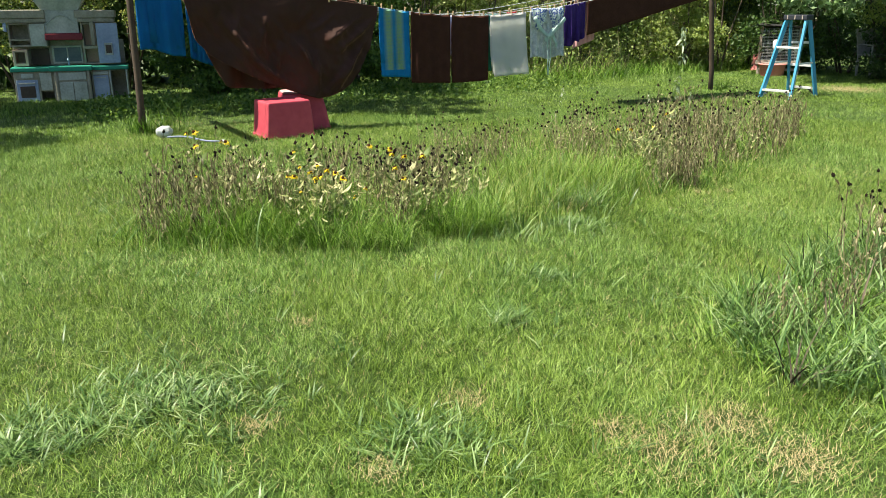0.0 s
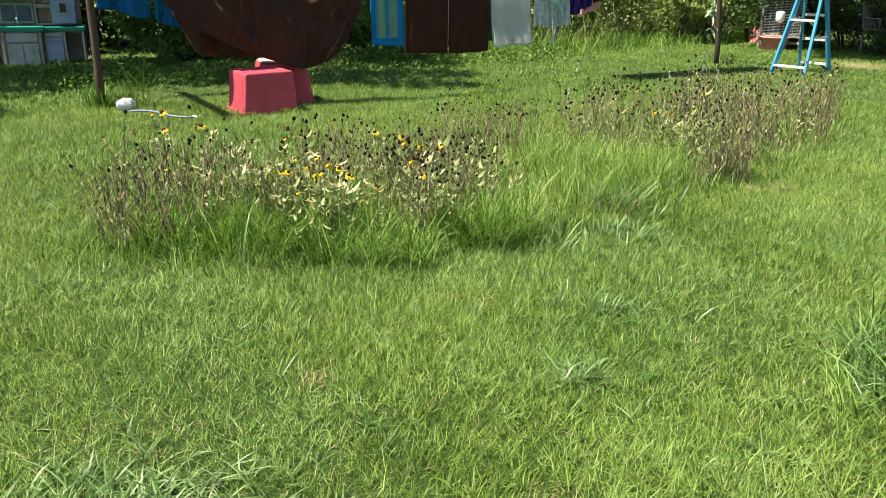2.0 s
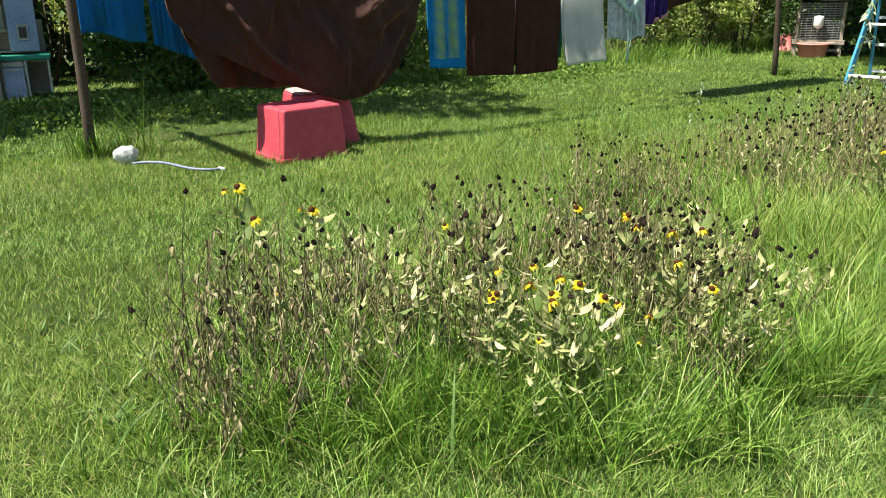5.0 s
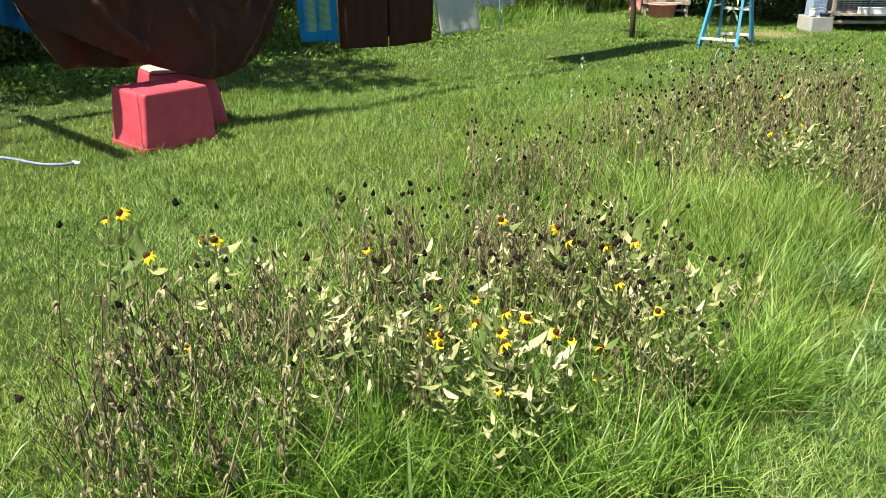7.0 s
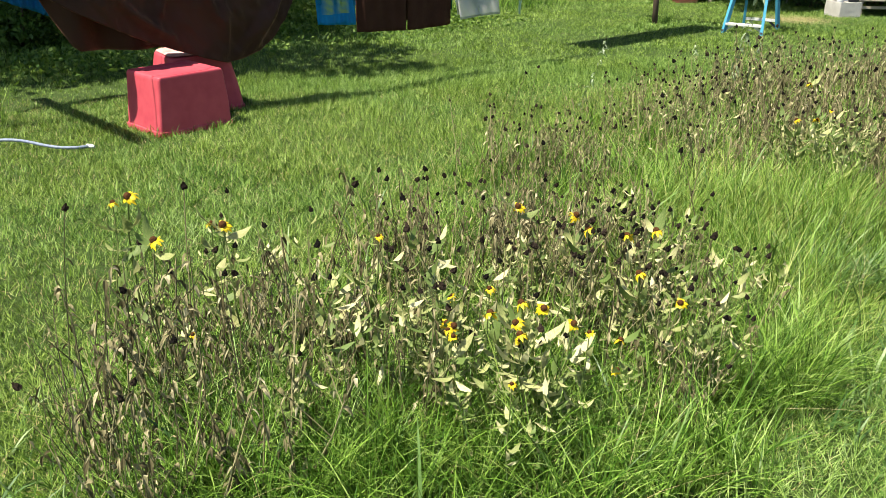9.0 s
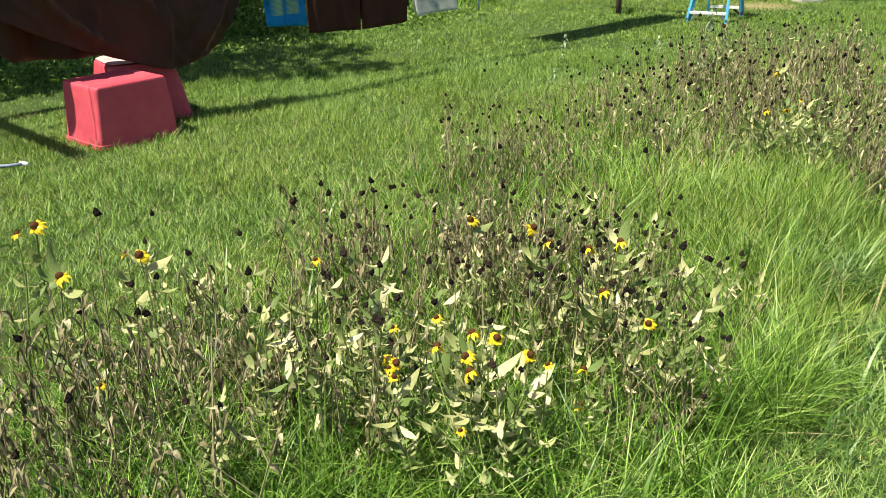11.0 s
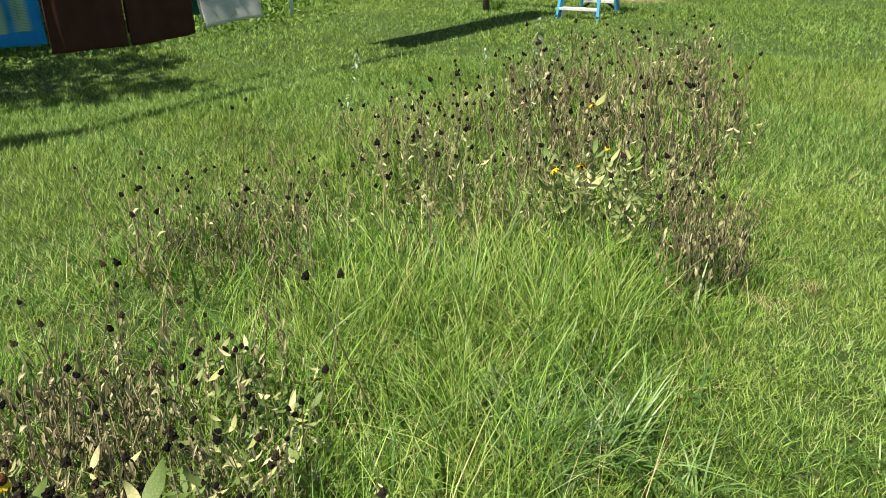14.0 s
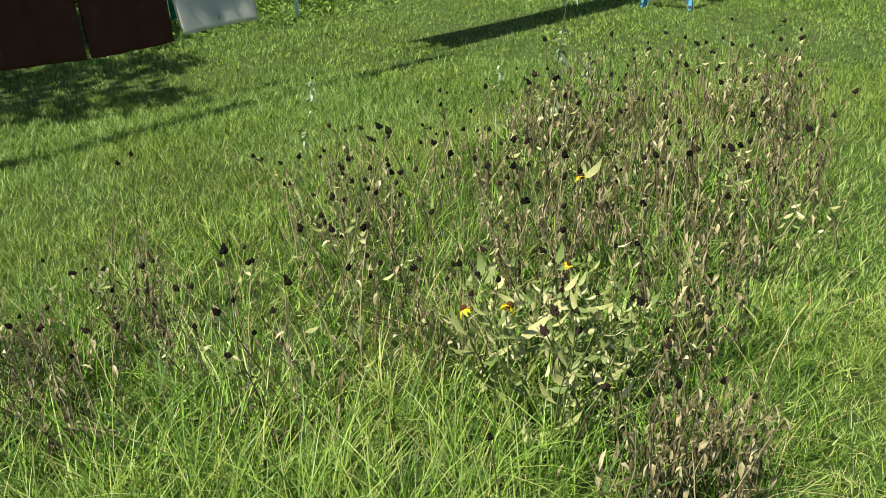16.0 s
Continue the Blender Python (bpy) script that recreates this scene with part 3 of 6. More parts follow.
def tall_grass():
    # long grass through the bed: near half in fine pieces, far half coarser; it dies away to the lawn at the bed's edge
    for y0, y1, dens, k_, wide in ((3.0, 5.75, 640, 4, 1.0), (5.75, 9.5, 400, 3, 1.3)):
        x, y = scatter(-1.0, 6, y0, y1, dens)
        k = inside(BED, x, y)
        x, y = x[k], y[k]
        rim = np.clip(edge_distance(BED, x, y) / 0.32, 0.0, 1)
        mid = hump(x, y, 1.95, 4.85, 0.8, 0.7) + hump(x, y, 2.5, 5.5, 0.5, 0.3)
        front = hump(x, y, 0.9, 3.72, 0.9, 0.25) + mid + 0.9 * hump(x, y, -0.25, 3.75, 0.3, 0.2) + hump(x, y, 1.5, 3.95, 0.14, 0.12)
        bare = np.minimum(np.minimum(np.hypot(x - 0, y - 5.6), np.hypot(x - 0.5, y - 6.1)), np.hypot(x - 1.0, y - 5.8))
        p = np.clip(0.55 + 0.6 * front, 0, 1) * np.clip(bare / 0.5, 0.5, 1) * (0.4 + 0.6 * patches(x, y, 6.0, 1.0))
        k = rng.uniform(size=len(x)) < p
        x, y, rim, front, mid, bare = x[k], y[k], rim[k], front[k], mid[k], bare[k]
        size = (0.4 + 0.6 * rim) * (0.62 + 0.7 * patches(x, y, 8.0, 4.0)) * (0.78 + 0.4 * np.clip(front, 0, 1)) * np.clip(0.5 + bare / 1.2, 0.5, 1)
        ripe = rng.uniform(size=len(x)) < np.clip(0.10 + 0.32 * mid + 0.12 * (y > 5.6), 0, 0.40) * (0.5 + patches(x, y, 5.0, 7.0))
        blue = ~ripe & (rng.uniform(size=len(x)) < 0.16)
        for s, mt, lab in ((~ripe & ~blue, M_TALL, "long uncut green grass arching in the flower bed"), (blue, M_LAWNBLUE, "long blue-green grass in the flower bed"), (ripe, M_HAY, "pale ripening grass arching in the flower bed")):
            fountain(x[s], y[s], 9, 0.12, 0.37, 0.0022 * wide, 0.0054 * wide, (0.02, 0.5), (0.08, 0.62), ((mt, 1.0),), k_, "tall_grass", (lab,), scale=size[s])
    # a dense dark clump at the end of the flowers
    n = 330
    a_, q = rng.uniform(0, 6.283, n), np.sqrt(rng.uniform(size=n))
    fountain(1.5 + 0.30 * q * np.cos(a_), 3.98 + 0.26 * q * np.sin(a_), 9, 0.20, 0.42, 0.0025, 0.0048, (0.02, 0.4), (0.15, 0.75), ((M_TALL, 1.0),), 4, "tall_grass",
             ("dense clump of long arching grass at the end of the flowers",))
    n = 190
    fountain(rng.uniform(-0.35, 1.25, n), rng.uniform(3.36, 3.72, n), 10, 0.18, 0.40, 0.0030, 0.0060, (0.02, 0.4), (0.15, 0.7), ((M_TALL, 1.0),), 4, "tall_grass",
             ("long green grass tufts along the front of the flowers",))
    n = 150
    fountain(rng.uniform(-0.6, 0.35, n), rng.uniform(3.5, 4.4, n), 9, 0.14, 0.36, 0.0022, 0.0046, (0.02, 0.5), (0.1, 0.65), ((M_TALL, 0.8), (M_LAWNBLUE, 0.2)), 4, "tall_grass",
             ("green grass grown up between the withered stalks", "blue-green grass grown up between the withered stalks"))
    n = 120
    fountain(rng.uniform(0.5, 1.65, n), rng.uniform(3.75, 4.75, n), 9, 0.16, 0.38, 0.0022, 0.0046, (0.02, 0.5), (0.1, 0.65), ((M_TALL, 0.8), (M_HAY, 0.2)), 4, "tall_grass",
             ("green grass grown up between the seed heads", "pale ripening grass grown up between the seed heads"))
    # coarse blue-green blades where the bed runs out into the lawn
    n = 46
    fountain(rng.uniform(2.12, 2.6, n), rng.uniform(4.4, 4.95, n), 8, 0.16, 0.32, 0.0050, 0.0095, (0.1, 0.6), (0.2, 0.7), ((M_BROAD, 1.0),), 4, "tall_grass",
             ("coarse blue-green blades fanning out beside the flowers",))
    # bleached stalks and thatch among them
    x, y = scatter(-1.0, 6, 3, 9.5, 190)
    k = inside(BED, x, y) & (rng.uniform(size=len(x)) < 0.35 + 0.65 * hump(x, y, 2.0, 4.9, 1.2, 0.9))
    x, y = x[k], y[k]
    n = len(x)
    base = np.stack([x, y, np.full(n, -0.02)], 1)
    me = blades("tallstraw", base, rng.uniform(0.12, 0.44, n), rng.uniform(0.0012, 0.0024, n), rng.uniform(0.2, 0.92, n), rng.uniform(0.1, 0.6, n), M_STRAW, 4)
    tagged(new("dry_grass", me), "bleached dry grass stalks in the flower bed", "grass", kind="stuff")
    # the neglected bed: tufts of broad blades with finer grass between
    x, y = scatter(2.5, 6.3, 1.2, 4.2, 105)
    k = inside(WEEDS, x, y)
    x, y = x[k], y[k]
    fountain(x, y, 12, 0.13, 0.37, 0.0060, 0.0120, (0.02, 0.6), (0.1, 0.7), ((M_BROAD, 0.94), (M_DARKTWIG, 0.06)), 4, "weed_grass", ("broad blue-green weedy grass in a neglected bed", "dead dark blades among weedy grass in a neglected bed"), spread=0.03, bias=0.5)
    x, y = scatter(2.5, 6.3, 1.2, 4.2, 210)
    k = inside(WEEDS, x, y)
    x, y = x[k], y[k]
    fountain(x, y, 8, 0.10, 0.28, 0.0026, 0.0055, (0.1, 0.7), (0.1, 0.6), ((M_TALL, 0.7), (M_LAWNBLUE, 0.3)), 3, "tall_grass", ("fine long grass in the neglected bed", "fine blue-green grass in the neglected bed"))
    # a few broad pale blades in the flower bed
    x, y = scatter(-0.8, 3.2, 3.2, 6.0, 20)
    k = inside(BED, x, y)
    x, y = x[k], y[k]
    n = len(x)
    base = np.stack([x, y, np.full(n, -0.02)], 1)
    me = blades("bedbroad", base, rng.uniform(0.18, 0.42, n), rng.uniform(0.007, 0.014, n), rng.uniform(0.05, 0.5, n), rng.uniform(0.1, 0.55, n), M_BROAD, 5)
    tagged(new("weed_grass", me), "broad pale-green grass blades in the flower bed", "grass", kind="stuff")
    x, y = scatter(1.35, 2.1, 3.45, 4.1, 30)
    fountain(x, y, 6, 0.12, 0.28, 0.006, 0.011, (0.1, 0.6), (0.1, 0.6), ((M_BROAD, 1.0),), 4, "weed_grass", ("blue-green broad grass beside the flower bed",), bias=0.5)


tall_grass()


# ---- hedge and trees ----
def shrub_leaves(name, lobes, n, size, mat):
    cs = []
    w = np.array([a * b * c for (_, _, _, a, b, c) in lobes])
    for (cx, cy, cz, a, b, c), share in zip(lobes, w / w.sum()):
        m = int(n * share)
        d = rng.normal(size=(m, 3))
        d /= np.linalg.norm(d, axis=1)[:, None]
        r = rng.uniform(0.35, 1.0, m) ** 0.5 * (0.82 + 0.3 * np.sin(5 * d[:, 0] + cx) * np.sin(6 * d[:, 2] + cz))
        p = d * r[:, None] * np.array([a, b, c]) + np.array([cx, cy, cz])
        cs.append(p[p[:, 2] > 0.03])
    c = np.concatenate(cs)
    return leaf_cards(name, c, size * rng.uniform(0.6, 1.35, len(c)), mat)


def shrub(x, y, w, h, n, mat, size, label, seed):
    r = random.Random(seed)
    ob = thing("shrub", pose(x, y, 0, 0, 0, 36), label, "shrub", "hedge shrubs")
    bm = bmesh.new()
    for i in range(7):
        a = r.uniform(0, 6.28)
        p = [Vector((0.1 * math.cos(a), 0.1 * math.sin(a), -0.05))]
        for j in range(4):
            p.append(p[-1] + Vector((math.cos(a) * r.uniform(0.02, w * 0.14), math.sin(a) * r.uniform(0.02, 0.18), h * 0.22)))
            a += r.uniform(-0.5, 0.5)
        sweep(bm, p, [0.025, 0.02, 0.016, 0.011, 0.005], 5)
    part("branchwork", bm, M_BARK, ob)
    lobes = [(r.uniform(-0.5, 0.5) * w, r.uniform(-0.25, 0.25), r.uniform(0.15, 0.95) * h, r.uniform(0.25, 0.45) * w, r.uniform(0.3, 0.5), r.uniform(0.18, 0.32) * h)
             for _ in range(9)]
    part("foliage", shrub_leaves("foliage", lobes, n, size, mat), None, ob)
    return ob


HEDGE = ((-8.0, 10.7), (-6.9, 12.3), (-5.4, 13.1), (-3.6, 12.3), (-2.6, 13.3), (-1.4, 14.2), (-0.3, 15.0), (0.9, 15.6), (2.0, 16.5), (3.1, 17.1), (4.2, 17.6), (5.4, 17.8), (6.25, 17.9))
for i, (hx, hy) in enumerate(HEDGE):
    # sun and shade are put into the leaf colour: pale when lit, darker otherwise
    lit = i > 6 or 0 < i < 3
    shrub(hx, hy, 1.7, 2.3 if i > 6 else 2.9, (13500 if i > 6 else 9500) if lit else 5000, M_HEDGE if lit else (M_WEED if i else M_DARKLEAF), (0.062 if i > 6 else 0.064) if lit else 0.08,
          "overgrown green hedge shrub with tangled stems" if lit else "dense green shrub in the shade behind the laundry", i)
# deep shade put into dark leaves; the third shrub takes the lit tone
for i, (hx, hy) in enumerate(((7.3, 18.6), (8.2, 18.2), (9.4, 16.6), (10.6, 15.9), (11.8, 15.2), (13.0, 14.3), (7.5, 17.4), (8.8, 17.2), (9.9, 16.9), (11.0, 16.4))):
    shrub(hx, hy, 1.9, 2.4 if i < 6 else 1.7, 3600 if i < 6 else 2600, M_HEDGE if i == 2 else M_DARKLEAF, 0.085, "shrub beyond the hutch, lit or shaded by its leaf colour", 40 + i)


for i, (hx, hy, hh) in enumerate(((-3.2, 11.7, 1.1), (-2.4, 12.0, 1.2), (-1.5, 12.6, 1.3), (-0.5, 13.4, 1.2))):
    shrub(hx, hy, 1.3, hh, 3800, M_WEED if i % 2 else M_LEAF, 0.075, "low dark green bush in the shade behind the laundry", 60 + i)


# added shrub: dark leaves stand for the shade that swallows the chair's legs
shrub(9.05, 15.6, 1.0, 0.55, 1500, M_DARKLEAF, 0.06, "low dark shrub added to stand for shade before the chair", 70)


def woods():
    n = 34000
    t = rng.uniform(-10, 24, n)
    off = rng.uniform(1.6, 4.2, n)
    z = rng.uniform(0.0, 5.0, n) ** 1.0
    x = -1.0 + 0.80 * t - 0.58 * off
    y = 14.4 + 0.58 * t * 0.8 + 0.80 * off
    wob = 0.5 * np.sin(t * 2.1) + 0.4 * np.sin(t * 0.9 + z)
    me = leaf_cards("woods", np.stack([x, y + wob, z], 1), rng.uniform(0.14, 0.34, n), M_DARKLEAF)
    tagged(new("far_woods", me), "dark green woodland behind the hedge", "woods", kind="stuff")


woods()


def tree(x, y, crowns, n, size, label, seed, h, mat=M_LEAF, low=()):
    r = random.Random(seed)
    ob = thing("tree", pose(x, y, 0), label, "tree")
    bm = bmesh.new()
    p = [Vector((0, 0, -0.1)), Vector((0.05, 0.03, h * 0.3)), Vector((0.02, 0.1, h * 0.6)), Vector((0.1, 0.05, h))]
    sweep(bm, p, [0.17, 0.14, 0.11, 0.06], 10)
    for cx, cy, cz, a, b, c in crowns:
        mid = Vector((cx * 0.5, cy * 0.5, h * 0.5 + (cz - h * 0.5) * 0.55))
        sweep(bm, [Vector((0.03, 0.06, h * 0.45)), mid, Vector((cx, cy, cz))], [0.08, 0.05, 0.015], 6)
    part("trunk", bm, M_BARK, ob)
    part("crown", shrub_leaves("crown", crowns, n, size, mat), None, ob)
    if low:
        bm = bmesh.new()
        for cx, cy, cz, a, b, c in low:
            sweep(bm, [Vector((0.03, 0.0, h * 0.5)), Vector((cx * 0.6, cy * 0.6, cz + 0.75)), Vector((cx, cy, cz + 0.1)), Vector((cx - a * 0.6, cy - 0.1, cz - 0.1))], [0.05, 0.025, 0.012, 0.004], 6)
        branch = part("hanging_branch", bm, M_BARK, ob)
        part("leaves", shrub_leaves("leaves", low, 1000, 0.125, M_BROADLEAF), None, branch)
    return ob


tree(-9.2, 8.6, [(2.0, -0.3, 5.0, 1.7, 1.3, 0.8), (4.0, 0.7, 5.0, 1.6, 1.2, 0.8), (2.7, -2.4, 4.8, 1.2, 0.9, 0.6), (2.2, 0.9, 5.3, 1.8, 1.0, 0.8), (3.6, 2.2, 5.4, 1.6, 1.2, 0.8), (0.2, 0.0, 6.0, 1.8, 1.5, 1.0)], 11500, 0.185,
     "leafy tree shading the toy kitchen", 1, 5.6)
tree(-3.9, 13.6, [(0.5, -3.9, 5.0, 1.5, 1.0, 0.7), (1.9, -3.3, 5.0, 1.2, 0.8, 0.6), (0.3, -1.6, 5.5, 1.8, 1.4, 0.9), (-1.6, -2.6, 5.2, 1.5, 1.2, 0.8), (1.5, -2.0, 5.4, 1.0, 0.9, 0.6), (-1.3, -0.6, 5.6, 1.6, 1.2, 0.8), (2.0, -4.4, 5.0, 1.3, 0.6, 0.5)], 9500, 0.18,
     "leafy tree reaching over the clothesline", 2, 5.4)
# the crown takes the lit leaf tone
tree(9.6, 15.75, [(-2.1, -0.6, 2.1, 1.2, 0.8, 0.75), (-0.6, -0.9, 2.35, 1.4, 0.9, 0.9), (1.2, -0.4, 2.4, 1.6, 1.1, 0.9), (-1.6, 0.6, 3.4, 2.2, 1.4, 1.0), (0.8, 0.8, 3.8, 2.4, 1.7, 1.2),
                 (-2.2, 0.1, 3.2, 1.2, 1.0, 0.8), (-1.1, -2.3, 3.9, 1.3, 0.7, 0.45), (0.4, -2.4, 3.9, 1.4, 0.7, 0.45)], 36000, 0.14, "low-branched leafy tree over the rabbit hutch", 3, 4.2, M_HEDGE,
     low=[(-2.65, -1.0, 1.56, 0.5, 0.3, 0.36), (-1.95, -1.1, 1.52, 0.5, 0.3, 0.42), (-1.0, -1.0, 1.62, 0.35, 0.3, 0.32)])


def hedge_foot():
    """Rank grass along the foot of the hedge."""
    n = 9000
    t = rng.uniform(-8, 9.6, n)
    off = rng.normal(size=n) * 0.32 - 1.35
    x = -1.0 + 0.80 * t - 0.58 * off
    y = 14.4 + 0.60 * t + 0.80 * off
    base = np.stack([x, y, np.full(n, -0.02)], 1)
    me = blades("foot", base, rng.uniform(0.12, 0.45, n) * np.clip(0.45 + 0.08 * (t + 4), 0.35, 1), rng.uniform(0.006, 0.013, n), rng.uniform(0.1, 0.6, n), rng.uniform(0.1, 0.5, n), M_TALL, 4)
    tagged(new("tall_grass", me), "rank tall grass along the hedge foot", "grass", kind="stuff")
    n = 4200
    t = rng.uniform(1.0, 10.0, n)
    k = rng.uniform(size=n) < patches(t, t * 0.3, 3.0, 2.0) ** 1.5 * 1.4
    t = t[k]
    n = len(t)
    off = rng.normal(size=n) * 0.22 - 0.95
    base = np.stack([-1.0 + 0.80 * t - 0.58 * off, 14.4 + 0.60 * t + 0.80 * off, np.full(n, -0.02)], 1)
    ln, wd, lean, droop = rng.uniform(0.25, 0.9, n), rng.uniform(0.006, 0.012, n), rng.uniform(0.02, 0.6, n), rng.uniform(0.05, 0.6, n)
    dry = rng.uniform(size=n) < 0.4
    me = blades("reeds", base[~dry], ln[~dry], wd[~dry], lean[~dry], droop[~dry], M_TALL, 3)
    tagged(new("tall_grass", me), "tall sunlit weeds and grass against the hedge", "grass", kind="stuff")
    me = blades("reeds", base[dry], ln[dry], wd[dry], lean[dry], droop[dry], M_DEADSTEM, 3)
    tagged(new("dry_weeds", me), "brown dried weed stalks against the hedge", "weed", kind="stuff")
    m = 2600
    t = rng.uniform(1.0, 9.8, m)
    off = rng.normal(size=m) * 0.25 - 0.9
    me = leaf_cards("weedleaves", np.stack([-1.0 + 0.80 * t - 0.58 * off, 14.4 + 0.60 * t + 0.80 * off, rng.uniform(0.05, 0.9, m)], 1), rng.uniform(0.03, 0.08, m), M_HEDGE)
    tagged(new("ground_weeds", me), "tangled leafy weeds in front of the hedge", "weed", kind="stuff")
    n = 3600
    t = rng.uniform(0.5, 9.5, n)
    z = rng.uniform(0.1, 1.4, n)
    x = -1.0 + 0.80 * t + 0.58 * 0.3 + rng.normal(size=n) * 0.3
    y = 14.5 + 0.60 * t + rng.normal(size=n) * 0.3
    me = blades("vines", np.stack([x, y, z], 1), rng.uniform(0.3, 0.9, n), rng.uniform(0.006, 0.012, n), rng.uniform(0.1, 0.9, n), rng.uniform(0, 0.7, n), M_DEADSTEM, 4)
    tagged(new("dead_vines", me), "grey-brown dead vines tangled over the hedge", "vine", kind="stuff")


hedge_foot()


def ground_weeds():
    """Low broad-leaved weeds in the shade before the hedge."""
    n = 27000
    t = rng.uniform(-5.6, 3.2, n)
    off = rng.uniform(-3.4, -1.0, n)
    x = -1.0 + 0.80 * t - 0.58 * off
    y = 14.4 + 0.60 * t + 0.80 * off
    clump = patches(x, y, 4.0, 8.0)
    k = (rng.uniform(size=n) < 1.6 * clump - 0.25) & (rng.uniform(size=n) < 0.06 + (off + 3.4) / 2.2)
    x, y, clump = x[k], y[k], clump[k]
    z = rng.uniform(0.03, 0.34, len(x)) * clump * (0.5 + 0.5 * patches(x, y, 9.0, 2.0))
    me = leaf_cards("weeds", np.stack([x, y, z], 1), rng.uniform(0.035, 0.078, len(x)), M_WEED, -0.2)
    tagged(new("ground_weeds", me), "low broad-leaved green weeds in the dappled shade", "weed", kind="stuff")


ground_weeds()


def post_tufts():
    for px_, py_, m, ln in ((-2.58, 7.85, 150, 0.36), (-2.4, 8.0, 150, 0.32), (-2.75, 8.0, 90, 0.26), (-2.25, 8.15, 26, 0.75), (-2.38, 7.95, 16, 0.62), (5.45, 13.6, 120, 0.22), (-0.95, 7.6, 60, 0.13), (-0.6, 7.79, 60, 0.12)):
        x, y = px_ + rng.normal(size=m) * 0.07, py_ + rng.normal(size=m) * 0.06
        base = np.stack([x, y, np.full(m, -0.02)], 1)
        me = blades("tuft", base, ln * rng.uniform(0.4, 1.2, m), rng.uniform(0.004, 0.008, m), rng.uniform(0.0, 0.45, m), rng.uniform(0.05, 0.5, m), M_TALL, 3)
        tagged(new("grass_tuft", me), "tuft of uncut grass the mower missed", "grass", kind="stuff")


post_tufts()

# ---- clothesline ----
TURN = math.degrees(math.atan2(0.583, 0.812))
PLX, PLY = -2.6, 7.85


def on_line(s, d, z=0.0):
    return Vector((PLX + 0.812 * s + 0.583 * d, PLY + 0.583 * s - 0.812 * d, z))


def line_z(s):
    return 1.33 + 0.2 * (math.sqrt((s - 4.15) ** 2 + 2.25) - 1.5)


def clothes_post(s, lean, h, label, d=0.0):
    """A round post with a crossbar bolted to its top; lean in metres over its height."""
    ob = thing("clothesline_post", Matrix.Translation(on_line(s, d)) @ pose(0, 0, 0, 0, 0, TURN), label, "post", "clothesline posts")
    bm = bmesh.new()
    sweep(bm, [(lean * t + 0.006 * math.sin(7 * t), 0.005 * math.cos(5 * t), h * t - (0.25 if t == 0 else 0)) for t in (0, 0.15, 0.35, 0.55, 0.75, 0.9, 1)],
          [0.043, 0.042, 0.040, 0.039, 0.038, 0.037, 0.036], 12)
    smooth(part("post", bm, M_POST, ob))
    bm = boxes((lean - 0.045, lean + 0.045, -0.98, 0.98, h - 0.06, h + 0.03), bev=0.006)
    part("crossbar", bm, M_POST, ob)
    for y in (-0.9, -0.55, -0.25, 0.5):
        bm = bmesh.new()
        lathe(bm, [(0.012, 0), (0.012, 0.05), (0.02, 0.05), (0.02, 0.06)], 8, m=pose(lean, y, h + 0.02))
        part("bolt", bm, M_STEEL, ob)
    return ob


clothes_post(0.0, 0.03, 1.93, "weathered brown clothesline post standing in long grass")
clothes_post(9.64, -0.26, 2.06, "dark leaning clothesline post at the far end", 0.0)


def rope(d, label, drop=0.0):
    ob = thing("clothesline", Matrix.Translation(on_line(0, d)) @ pose(0, 0, 0, 0, 0, TURN), label, "clothesline", "clotheslines")
    bm = bmesh.new()
    pts = [(s, 0, line_z(s) - drop * math.sin(math.pi * s / 9.4)) for s in [0.03 + 9.36 * i / 40 for i in range(41)]]
    sweep(bm, pts, [0.0045] * 41, 6)
    smooth(part("rope", bm, M_ROPE, ob))


rope(0.9, "pale clothesline rope sagging under wet laundry")
rope(0.55, "pale clothesline rope behind the first one")
rope(0.25, "pale clothesline rope in the middle")
rope(-0.5, "pale clothesline rope at the back")


